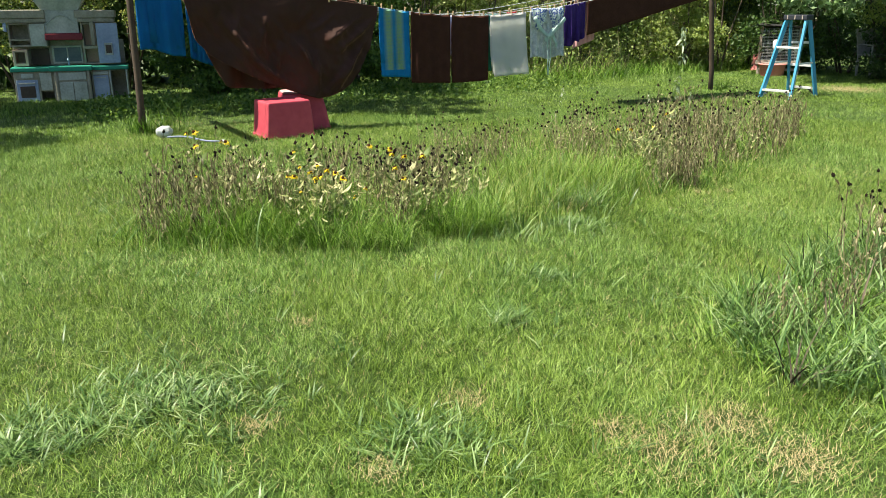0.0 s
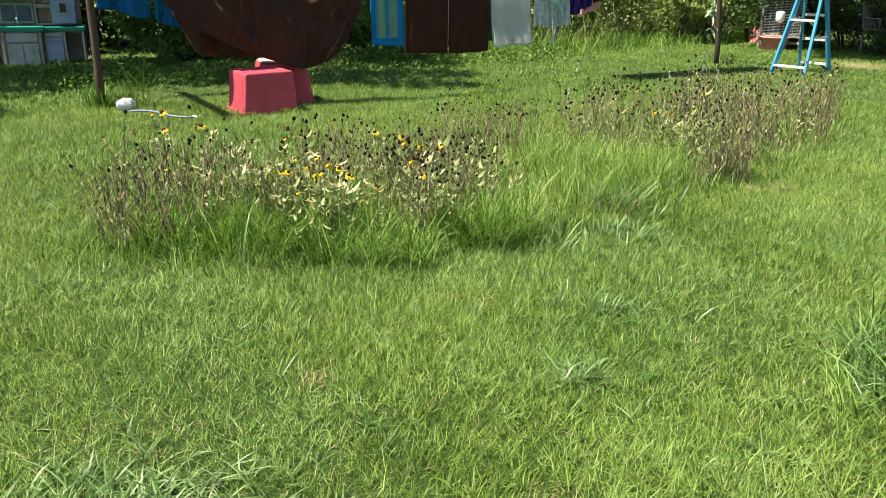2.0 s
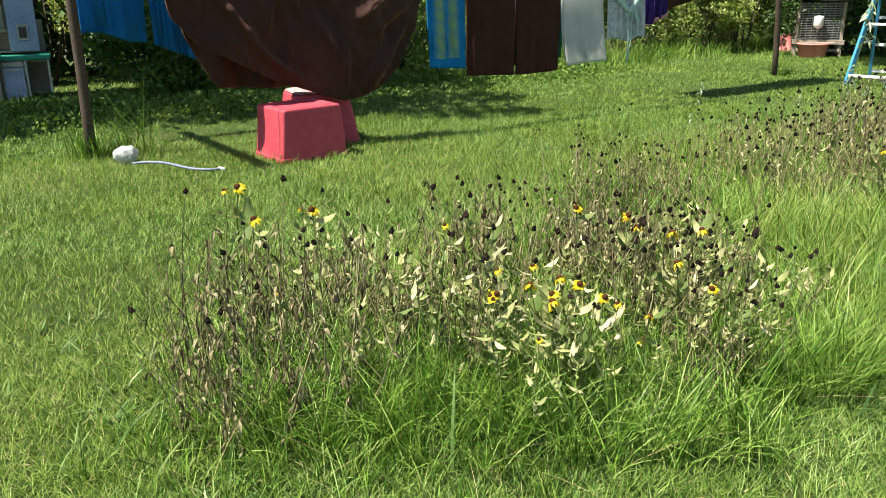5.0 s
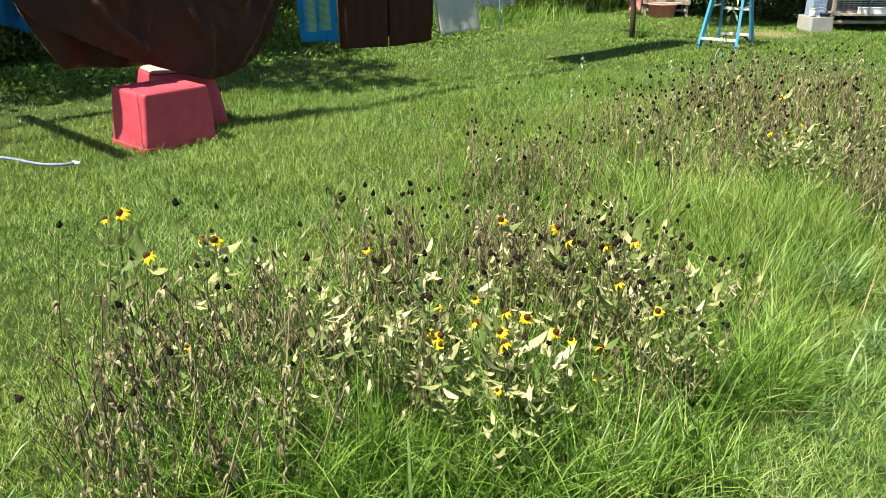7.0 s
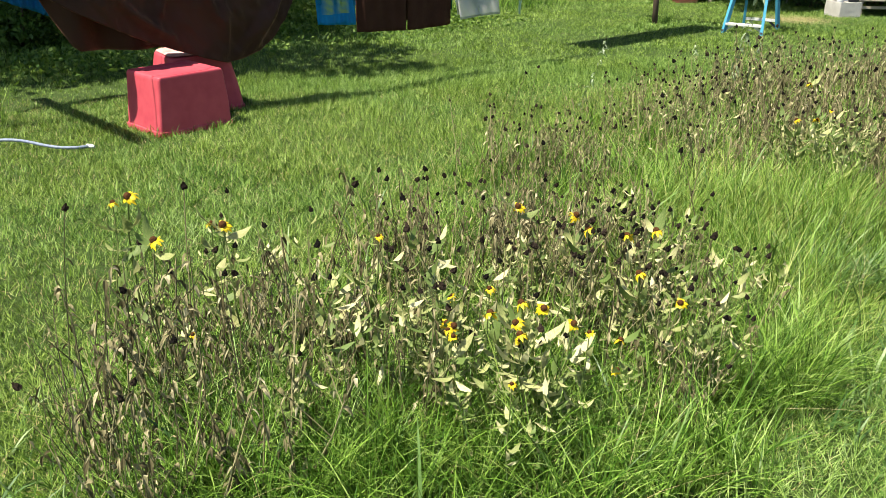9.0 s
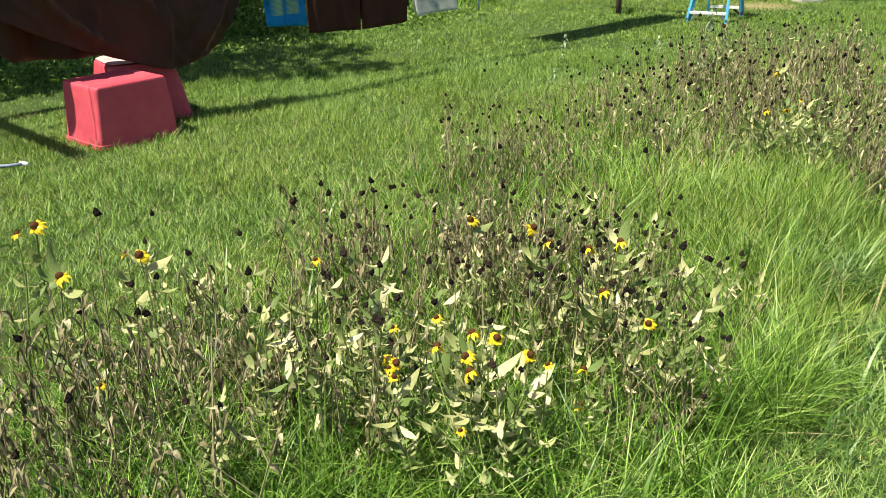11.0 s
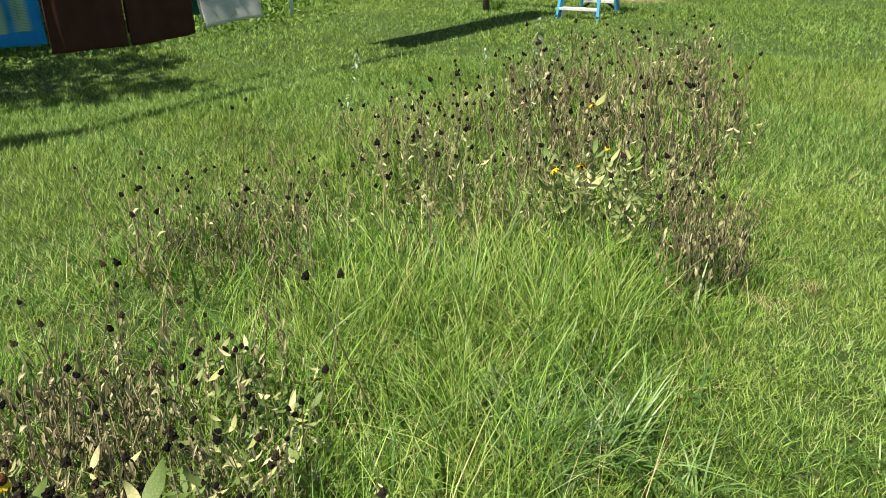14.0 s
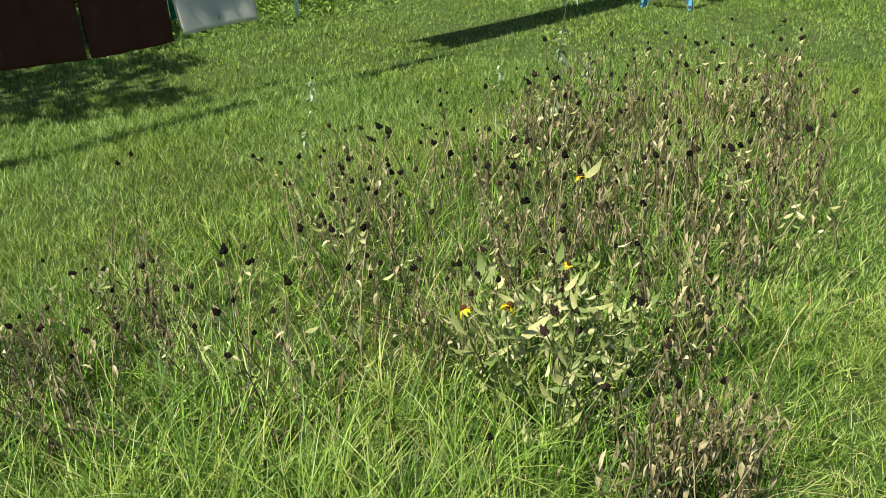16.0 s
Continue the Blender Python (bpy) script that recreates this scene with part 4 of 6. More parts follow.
def cloth(name, s0, s1, d, bottom, mat, label, category, group="laundry", folds=5, amp=0.015, flap=0.25, top=None, nu=36, nv=30, seed=0.0, swing=0.0):
    """Cloth folded over the line: a short flap behind and a front that falls to bottom(u), rippled by hanging folds."""
    mid = line_z((s0 + s1) / 2) if top is None else top((s0 + s1) / 2)
    ob = thing(name, Matrix.Translation(on_line(s0, d, mid)) @ pose(0, 0, 0, 0, 0, TURN), label, category, group)
    bm = bmesh.new()
    rows = []
    seq = [(-1, k / 4) for k in range(4, 0, -1)] + [(1, k / nv) for k in range(nv + 1)]
    for side, f in seq:
        row = []
        for i in range(nu + 1):
            u = i / nu
            s = s0 + u * (s1 - s0)
            zt = (line_z(s) if top is None else top(s)) - mid + 0.006
            zb = bottom(u) - mid
            fall = (zt - zb) * (f if side > 0 else f * flap)
            grow = min(1, fall * 2.2)
            rip = amp * grow * (math.sin(folds * 6.28 * u + seed + 1.2 * f) + 0.5 * math.sin(folds * 2.7 * 6.28 * u + 2 * seed - 2 * f))
            rip += 0.4 * amp * grow * noise.noise((s * 4 + seed, fall * 4, seed))
            pin = 0.012 * (1 - min(1, fall * 6)) * abs(math.sin(math.pi * u * 2))
            row.append(bm.verts.new((u * (s1 - s0) + 0.3 * rip, -side * (0.011 + 0.004 * grow) + (rip if side > 0 else -rip * 0.5) + swing * f * f, zt - fall - pin)))
        rows.append(row)
    for r, q in zip(rows, rows[1:]):
        for i in range(nu):
            bm.faces.new((r[i], q[i], q[i + 1], r[i + 1]))
    me = part("cloth_sheet", bm, mat, ob)
    smooth(me)
    sol = me.modifiers.new("thickness", "SOLIDIFY")
    sol.thickness = 0.005
    return ob


cloth("striped_towel", 2.74, 3.15, 0.9, lambda u: 0.62 - 0.03 * u, M_STRIPED, "turquoise towel with yellow-green woven stripes pegged on the line", "towel", folds=2, amp=0.014, flap=0.8, swing=-0.03)
cloth("brown_towel", 3.18, 3.745, 0.9, lambda u: 0.52 - 0.03 * u, M_BROWNTOWEL, "dark brown bath towel pegged on the line", "towel", folds=1.5, amp=0.01, seed=1, flap=0.9)
cloth("brown_towel", 3.77, 4.33, 0.9, lambda u: 0.49 - 0.02 * u + 0.03 * u * u, M_BROWNTOWEL, "dark brown bath towel beside a white one", "towel", folds=1.5, amp=0.01, seed=2, flap=0.9)
cloth("white_towel", 4.36, 4.93, 0.9, lambda u: 0.545 + 0.015 * u + 0.02 * u * (1 - u), M_WHITETOWEL, "off-white bath towel pegged on the line", "towel", folds=1.2, amp=0.007, seed=3, flap=0.95, swing=-0.10)
cloth("blue_towel", 0.17, 0.70, -0.5, lambda u: 0.96 - 0.09 * u + 0.02 * math.sin(6 * u), M_BLUETOWEL, "bright blue towel hanging behind the post", "towel", folds=1.5, amp=0.03, seed=4, flap=0.9)
cloth("blue_towel", 0.76, 1.15, -0.5, lambda u: 0.84 - 0.16 * u, M_BLUETOWEL, "bright blue towel partly behind the brown blanket", "towel", folds=2, amp=0.03, seed=5, flap=0.9)
cloth("purple_shorts", 5.60, 5.95, 0.9, lambda u: 0.90 + 0.20 * max(0.0, u - 0.45) + 0.05 * math.exp(-((u - 0.55) / 0.08) ** 2), M_PURPLE, "dark purple shorts pegged by the waistband", "shorts", folds=2.5, amp=0.035, seed=6, flap=0.8)
cloth("pink_cloth", 6.08, 6.48, 0.50, lambda u: 0.84 + 0.12 * u, M_PINKCLOTH, "faded pink cloth behind the purple shorts", "cloth", folds=2, amp=0.015, seed=7, flap=0.6)
cloth("lilac_cloth", 3.88, 4.12, 0.55, lambda u: 0.80 + 0.03 * u, M_LILAC, "pale lilac cloth behind the gap between brown towels", "cloth", folds=1, amp=0.01, seed=12, flap=0.6)
cloth("red_cloth", 4.86, 5.02, 0.55, lambda u: 1.02, M_REDCLOTH, "small red cloth on the rear line", "cloth", folds=1, amp=0.01, seed=9, flap=0.6)
cloth("green_cloth", 4.50, 4.70, 0.55, lambda u: 0.58, M_TEAL, "dark teal-green cloth hanging behind the white towel", "cloth", folds=1, amp=0.01, seed=10, flap=0.6)


def apron():
    """A sundress: floral cups, crossed pale green sash, a streaky gathered skirt and long hanging ties."""
    ob = cloth("sundress", 5.0, 5.56, 0.9, lambda u: 0.76 + 0.02 * math.sin(9 * u), M_SKIRT, "pale sundress with blue floral bodice and hanging ties", "dress", folds=5, amp=0.022, seed=11, flap=0.3, swing=-0.03)
    for x0, x1 in ((0.0, 0.27), (0.29, 0.56)):
        # each cup hangs from the line and comes to a rounded point
        bm = bmesh.new()
        rows = []
        for j in range(15):
            f = j / 14
            row = []
            for i in range(17):
                u = i / 16
                z = 0.012 - f * (0.30 - 0.52 * (u - 0.5) ** 2)
                row.append(bm.verts.new((x0 + (x1 - x0) * (0.5 + (u - 0.5) * (1 - 0.35 * f * f)), -0.035 - 0.045 * math.sin(math.pi * u) * math.sin(math.pi * min(1, f + 0.1)) - 0.006 * math.sin(22 * u), z)))
            rows.append(row)
        for r, q in zip(rows, rows[1:]):
            for i in range(16):
                bm.faces.new((r[i], q[i], q[i + 1], r[i + 1]))
        t = smooth(part("bodice_cup", bm, M_PRINT, ob, "blue floral print cup"))
        t.modifiers.new("thickness", "SOLIDIFY").thickness = 0.004
    for pts, w in ((((0.02, -0.10), (0.12, -0.25), (0.26, -0.36), (0.36, -0.26)), 0.026), (((0.54, -0.12), (0.44, -0.22), (0.31, -0.33), (0.22, -0.42)), 0.026), (((0.30, -0.30), (0.36, -0.38), (0.40, -0.46), (0.41, -0.50)), 0.022),
                   (((0.26, -0.32), (0.25, -0.45), (0.262, -0.62), (0.272, -0.88)), 0.009), (((0.29, -0.32), (0.31, -0.45), (0.305, -0.64), (0.282, -0.88)), 0.009)):
        bm = bmesh.new()
        vs = []
        for i in range(13):
            t = i / 4
            k = min(2, int(t))
            p, q = Vector(pts[k]), Vector(pts[k + 1])
            c = p.lerp(q, t - k)
            e = (q - p).normalized()
            y = -0.088 - 0.008 * math.sin(4 * t)
            vs.append([bm.verts.new((c.x - e.y * w * s, y - 0.004 * (1 - s * s), c.y + e.x * w * s)) for s in (-1, -0.4, 0.4, 1)])
        for r, q in zip(vs, vs[1:]):
            for i in range(3):
                bm.faces.new((r[i], q[i], q[i + 1], r[i + 1]))
        t = smooth(part("tie" if w < 0.02 else "sash", bm, M_SASH, ob, "long pale green tie" if w < 0.02 else "pale green crossed sash"))
        t.modifiers.new("thickness", "SOLIDIFY").thickness = 0.003


apron()


def blanket():
    """A heavy plush blanket slung over two lines, its lower edge falling to a point."""
    s0, s1, nu, nv = 0.37, 2.716, 110, 80
    edge = ((0.37, 1.735), (0.481, 1.514), (0.537, 1.255), (0.592, 1.089), (0.721, 0.941), (0.888, 0.83), (1.091, 0.719), (1.322, 0.609), (1.552, 0.516),
            (1.783, 0.433), (1.959, 0.382), (2.107, 0.405), (2.245, 0.461), (2.365, 0.544), (2.476, 0.701), (2.605, 0.969), (2.679, 1.246),
            (2.716, 1.384))
    creases = (((0.888, 1.338), (1.183, 0.876), 0.05), ((1.183, 0.876), (1.599, 0.553), 0.05), ((1.534, 1.015), (1.442, 0.646), 0.045),
               ((1.7, 1.107), (1.903, 0.701), 0.05), ((2.513, 1.015), (2.162, 0.461), 0.075), ((2.494, 1.347), (2.06, 1.07), 0.05),
               ((2.642, 1.292), (2.199, 0.941), 0.05), ((1.903, 1.477), (1.737, 1.246), 0.04), ((2.199, 1.403), (1.885, 1.181), 0.045),
               ((1.368, 1.384), (1.294, 0.969), 0.035), ((1.922, 0.923), (1.959, 0.479), 0.045), ((2.337, 0.83), (2.06, 0.442), 0.045),
               ((1.091, 1.477), (0.998, 1.107), 0.03))

    def fold(s, z):
        h = 0.0
        for (ax, az_), (bx, bz), amp in creases:
            t = max(0.0, min(1.0, ((s - ax) * (bx - ax) + (z - az_) * (bz - az_)) / ((bx - ax) ** 2 + (bz - az_) ** 2)))
            d = math.hypot(s - ax - t * (bx - ax), z - az_ - t * (bz - az_)) + 0.02 * noise.noise((s * 6, z * 6, amp * 90))
            h += 1.05 * amp * math.exp(-(d / 0.034) ** 2) * math.sin(math.pi * (0.12 + 0.76 * t))
        return h

    def low(u):
        for (a, za), (b, zb) in zip(edge, edge[1:]):
            if s0 + u * (s1 - s0) <= b:
                t = (s0 + u * (s1 - s0) - a) / (b - a)
                return za + (zb - za) * t
        return edge[-1][1]

    ob = thing("brown_blanket", Matrix.Translation(on_line(s0, 0.9)) @ pose(0, 0, 0, 0, 0, TURN), "large dark brown plush blanket slung heavily over the line", "blanket", "laundry")
    bm = bmesh.new()
    rows = []
    for j in range(nv + 1):
        f = j / nv
        row = []
        for i in range(nu + 1):
            u = i / nu
            s = s0 + u * (s1 - s0)
            zt = line_z(s) + 0.01
            z = zt + (low(u) - zt) * f
            fall = zt - z
            g = min(1.0, fall * 2.0)
            rip = -g * fold(s, z) + 0.03 * g * math.sin(7 * (s - 0.5 * z) + 3 * noise.noise((s * 0.9, z * 1.2, 5)))
            rip += 0.032 * g * noise.noise((s * 4, z * 3, 2)) + 0.02 * g * noise.noise((s * 11 + 4 * z, z * 5, 3)) + 0.011 * g * noise.noise((s * 26 + 8 * z, z * 12, 4))
            back = 0.06 * fall * math.sin(math.pi * u) + 0.27 * max(0.0, min(1.0, (2.3 - s) / 1.65))
            row.append(bm.verts.new((s - s0, -0.02 + rip + back, z)))
        rows.append(row)
    for r, q in zip(rows, rows[1:]):
        for i in range(nu):
            bm.faces.new((r[i], q[i], q[i + 1], r[i + 1]))
    a = smooth(part("front_fall", bm, M_BLANKET, ob))
    a.modifiers.new("thickness", "SOLIDIFY").thickness = 0.012
    bm = bmesh.new()
    rows = []
    for j in range(31):
        f = j / 30
        row = []
        for i in range(41):
            u = i / 40
            s = 0.65 + u * 1.80
            zt = line_z(s)
            zb = 0.56 + 0.9 * max(0, 0.16 - u) * 4 + 0.5 * max(0, u - 0.75) - 0.05 * math.sin(3.1 * u)
            z = zt + (zb - zt) * f
            back = 0.07 + 0.16 * (zt - z) + 0.27 * max(0.0, min(1.0, (2.3 - s) / 1.65))
            row.append(bm.verts.new((s - s0, back + 0.05 * min(1, (zt - z) * 2) * math.sin(9 * u * 3 + 2 * noise.noise((s, z, 7))), z)))
        rows.append(row)
    for r, q in zip(rows, rows[1:]):
        for i in range(40):
            bm.faces.new((r[i], q[i], q[i + 1], r[i + 1]))
    a = smooth(part("rear_fall", bm, M_BLANKET, ob))
    a.modifiers.new("thickness", "SOLIDIFY").thickness = 0.012
    bm = bmesh.new()
    rows = []
    for i in range(41):
        u = i / 40
        s = 0.65 + u * 1.80
        shift = 0.27 * max(0.0, min(1.0, (2.3 - s) / 1.65))
        rows.append([bm.verts.new((s - s0, shift - 0.01 + 0.08 * k / 6, line_z(s) + 0.016 + 0.01 * math.sin(math.pi * k / 6))) for k in range(7)])
    for r, q in zip(rows, rows[1:]):
        for k in range(6):
            bm.faces.new((r[k], r[k + 1], q[k + 1], q[k]))
    a = smooth(part("top_fold", bm, M_BLANKET, ob))
    a.modifiers.new("thickness", "SOLIDIFY").thickness = 0.012


blanket()


def brown_sheet():
    """A sheet laid across two lines near the far post, with a fall on each side."""
    s0, s1, nu = 6.15, 8.9, 60
    ob = thing("brown_sheet", Matrix.Translation(on_line(s0, 0.72)) @ pose(0, 0, 0, 0, 0, TURN), "dark brown sheet laid across two lines near the far post", "sheet", "laundry")
    bm = bmesh.new()
    rows = []
    for i in range(nu + 1):
        u = i / nu
        s = s0 + u * (s1 - s0)
        zt = line_z(s) + 0.015
        zb = 1.03 + 0.60 * u
        prof = [(0.0 - 0.02 * math.sin(8 * u) * k / 8, zt - (zt - zb) * k / 8) for k in range(8, -1, -1)]
        prof += [(0.47 * k / 6, zt - 0.03 * math.sin(math.pi * k / 6)) for k in range(1, 6)]
        prof += [(0.47 + 0.02 * math.sin(9 * u + 1) * k / 8, zt - (zt - zb - 0.05) * k / 8) for k in range(0, 9)]
        rows.append([bm.verts.new((s - s0, y, z)) for y, z in prof])
    for r, q in zip(rows, rows[1:]):
        for k in range(len(r) - 1):
            bm.faces.new((r[k], r[k + 1], q[k + 1], q[k]))
    a = smooth(part("cloth_sheet", bm, M_BROWNTOWEL, ob))
    a.modifiers.new("thickness", "SOLIDIFY").thickness = 0.006


brown_sheet()


def clothespins():
    first = None
    spots = [(s, 0.9) for s in (2.1, 2.32, 2.5, 2.69, 2.78, 2.92, 3.1, 3.2, 3.3, 3.46, 3.6, 3.72, 3.79, 3.95, 4.1, 4.26, 4.4, 4.52, 4.7, 4.88, 5.02, 5.14, 5.3, 5.42, 5.54, 5.7, 5.82)] + \
            [(s, 0.55) for s in (6.2, 6.6, 7.1, 7.6, 5.85, 6.05, 4.9, 4.42)] + [(s, -0.5) for s in (0.22, 0.45, 0.65, 0.8, 1.0)]
    for s, d in spots:
        m = Matrix.Translation(on_line(s, d, line_z(s) + 0.012)) @ pose(0, 0, 0, 0, rnd.uniform(-14, 14), TURN + 90 + rnd.uniform(-8, 8))
        if first:
            copy_thing(first, m)
            continue
        first = thing("clothespin", m, "wooden clothespin with a steel spring", "clothespin", "clothespins on the lines")
        for k in (-1, 1):
            bm = bmesh.new()
            box(bm, -0.004, 0.004, -0.005, 0.005, -0.045, 0.04, 0.0015, pose(k * 0.0065, 0, 0, 0, k * 7, 0))
            part("prong", bm, M_PINWOOD, first)
        bm = bmesh.new()
        lathe(bm, [(0.005, -0.007), (0.0062, -0.004), (0.0062, 0.004), (0.005, 0.007)], 8, m=pose(0, 0, 0.004, 90, 0, 0))
        part("spring", bm, M_STEEL, first)


clothespins()


# ---- things on the lawn ----
def tub(m, w, dp, h, ch, mat, label, ribs, top=0.86):
    """An upturned tapering plastic tub with cut corners, a thick rim on the ground and a raised foot ring on top."""
    ob = thing("plastic_tub", m, label, "tub", "upturned tubs")

    def ring(bm, k, z, wob=0.0):
        a, b, c = w / 2 * k, dp / 2 * (0.4 + 0.6 * k), ch
        pts = []
        for cx, cy, q in ((a - c, -b + c, -90), (a - c, b - c, 0), (-a + c, b - c, 90), (-a + c, -b + c, 180)):
            pts += [(cx + c * math.cos(math.radians(q + 15 * i)), cy + c * math.sin(math.radians(q + 15 * i))) for i in range(7)]
        return [bm.verts.new((x + wob * math.sin(9 * z + 4 * y), y + wob * math.cos(8 * z + 3 * x), z + wob * math.sin(3 * x + 2 * y))) for x, y in pts]

    bm = bmesh.new()
    prof = [(0.996, -0.01), (0.99, 0.012), (0.978, 0.03), ((0.978 + top) / 2, h * 0.5), (top, h - 0.03), (top - 0.012, h - 0.012), (top - 0.035, h - 0.002), (top - 0.07, h), (top - 0.24, h - 0.003), (top - 0.26, h - 0.012)]
    rings = [ring(bm, k, z, 0.007 if z > h * 0.3 else 0.002) for k, z in prof]
    n = len(rings[0])
    for r, q in zip(rings, rings[1:]):
        for i in range(n):
            bm.faces.new((r[i], r[(i + 1) % n], q[(i + 1) % n], q[i]))
    bm.faces.new(rings[-1])
    shell = smooth(part("shell", bm, mat, ob))
    shell.modifiers.new("even_shading", "WEIGHTED_NORMAL").weight = 100
    bm = bmesh.new()
    r, q = ring(bm, 1.0, -0.012), ring(bm, 1.012, 0.004)
    u, v = ring(bm, 1.008, 0.024), ring(bm, 0.984, 0.030)
    for a, b in ((r, q), (q, u), (u, v)):
        for i in range(n):
            bm.faces.new((a[i], a[(i + 1) % n], b[(i + 1) % n], b[i]))
    part("rim", bm, mat, ob)
    if ribs:
        # a pale pink plate covers the upturned bottom, lighter than the sides
        bm = bmesh.new()
        r = ring(bm, top - 0.03, h + 0.004)
        q = ring(bm, top - 0.10, h + 0.014)
        for i in range(n):
            bm.faces.new((r[i], r[(i + 1) % n], q[(i + 1) % n], q[i]))
        bm.faces.new(q)
        part("base", bm, M_PALEBASE, ob, "pale pink base")
        for i in range(6):
            z = 0.08 + i * (h - 0.14) / 6
            k = 0.978 - (0.978 - top) * (z - 0.02) / (h - 0.05)
            bm = bmesh.new()
            box(bm, w / 2 * k - 0.006, w / 2 * k + 0.006, -dp * 0.26, dp * 0.26, z, z + 0.008, 0.002)
            part("rib", bm, mat, ob)
    return ob


tub(pose(-0.895, 7.95, 0, 0, 0, 37), 0.60, 0.50, 0.415, 0.022, M_REDTUB, "upturned faded red plastic tub on the grass", False, 0.87)
tub(pose(-0.85, 8.58, 0, 0, 0, 24), 0.66, 0.54, 0.44, 0.06, M_REDTUB, "faded red plastic tub with a pale pink base upturned behind another", True, 0.74)


def crumpled_bag():
    ob = thing("plastic_bag", pose(-2.24, 7.66, 0, 0, 0, 20), "crumpled white plastic bag lying on the grass", "bag")
    bm = bmesh.new()
    bmesh.ops.create_icosphere(bm, subdivisions=4, radius=1.0)
    for v in bm.verts:
        k = 1 + 0.16 * noise.noise(v.co * 1.9) + 0.05 * abs(noise.noise(v.co * 6))
        v.co = Vector((v.co.x * 0.095 * k, v.co.y * 0.075 * k, 0.065 + v.co.z * 0.07 * k))
    smooth(part("film", bm, M_BAG, ob))


crumpled_bag()


def hose():
    ob = thing("garden_hose", pose(0, 0, 0), "short length of pale garden hose in the grass", "hose")
    bm = bmesh.new()
    pts = []
    for i in range(25):
        t = i / 24
        pts.append((-2.12 + 0.72 * t, 7.46 - 0.16 * math.sin(1.4 * t) + 0.05 * math.sin(6 * t), 0.035 + 0.01 * math.sin(5 * t)))
    sweep(bm, pts, [0.011] * 25, 8)
    smooth(part("tube", bm, M_HOSE, ob))
    bm = bmesh.new()
    sweep(bm, [(-1.41, 7.30, 0.028), (-1.385, 7.29, 0.026), (-1.36, 7.28, 0.024)], [0.014, 0.015, 0.011], 8)
    part("coupling", bm, M_ALU, ob)


hose()


def stepladder():
    """A four-foot stepladder: two front rails with treads, two rear legs with braces, and a moulded cap."""
    ob = thing("stepladder", pose(6.29, 12.58, -0.03, 0, 0, -46) @ Matrix.Diagonal((1.04, 1.04, 1.08, 1)), "blue fibreglass stepladder standing open on the lawn", "ladder")
    H = 1.16

    def rail(p, q, w, t, name, mat, par=None):
        p, q = Vector(p), Vector(q)
        d = q - p
        m = Matrix.Translation(p) @ d.to_track_quat("Z", "Y").to_matrix().to_4x4()
        bm = bmesh.new()
        box(bm, -w / 2, w / 2, -t / 2, t / 2, 0, d.length, 0.004, m)
        return part(name, bm, mat, par or ob)

    for sx in (-1, 1):
        r = rail((sx * 0.25, -0.42, 0), (sx * 0.155, -0.04, H), 0.036, 0.075, "front_rail", M_LADDER)
        rail((sx * 0.25, -0.422, -0.01), (sx * 0.246, -0.405, 0.05), 0.032, 0.075, "foot", M_BLACKPL, r)
        r = rail((sx * 0.235, 0.38, 0), (sx * 0.15, 0.06, H), 0.034, 0.065, "rear_leg", M_LADDER)
        rail((sx * 0.235, 0.382, -0.01), (sx * 0.231, 0.367, 0.05), 0.03, 0.06, "foot", M_BLACKPL, r)
    for z in (0.14, 0.76):
        t = z / H
        hw, y = 0.25 - 0.095 * t, -0.42 + 0.38 * t
        bm = boxes((-hw, hw, y - 0.045, y + 0.045, z - 0.03, z), bev=0.004)
        st = part("step", bm, M_ALU, ob, "pale worn metal tread")
        for sx in (-1, 1):
            rail((sx * (hw - 0.10), y, z - 0.03), (sx * (hw + 0.012), y, z - 0.10), 0.012, 0.03, "gusset", M_ALU, st)
    for z in (0.14, 0.48, 0.82):
        t = z / H
        hw, y = 0.235 - 0.085 * t, 0.38 - 0.32 * t
        bm = boxes((-hw, hw, y - 0.014, y + 0.014, z - 0.025, z + 0.01), bev=0.003)
        part("rear_brace", bm, M_ALU, ob)
    for sx in (-1, 1):
        rail((sx * 0.22, -0.26, 0.52), (sx * 0.205, 0.24, 0.52), 0.006, 0.025, "spreader", M_ALU)
        rail((sx * 0.1, 0.345, 0.13), (sx * 0.225, 0.372, 0.03), 0.014, 0.028, "diagonal_brace", M_BLACKPL)
    bm = boxes((-0.19, 0.19, -0.10, 0.11, H - 0.02, H + 0.055), bev=0.012)
    cap = part("top_cap", bm, M_BLACKPL, ob, "dark moulded plastic cap")
    for x in (-0.12, 0.0, 0.12):
        part("cap_groove", boxes((x - 0.008, x + 0.008, -0.104, -0.099, H - 0.01, H + 0.045)), M_GREYWOOD, cap)


stepladder()


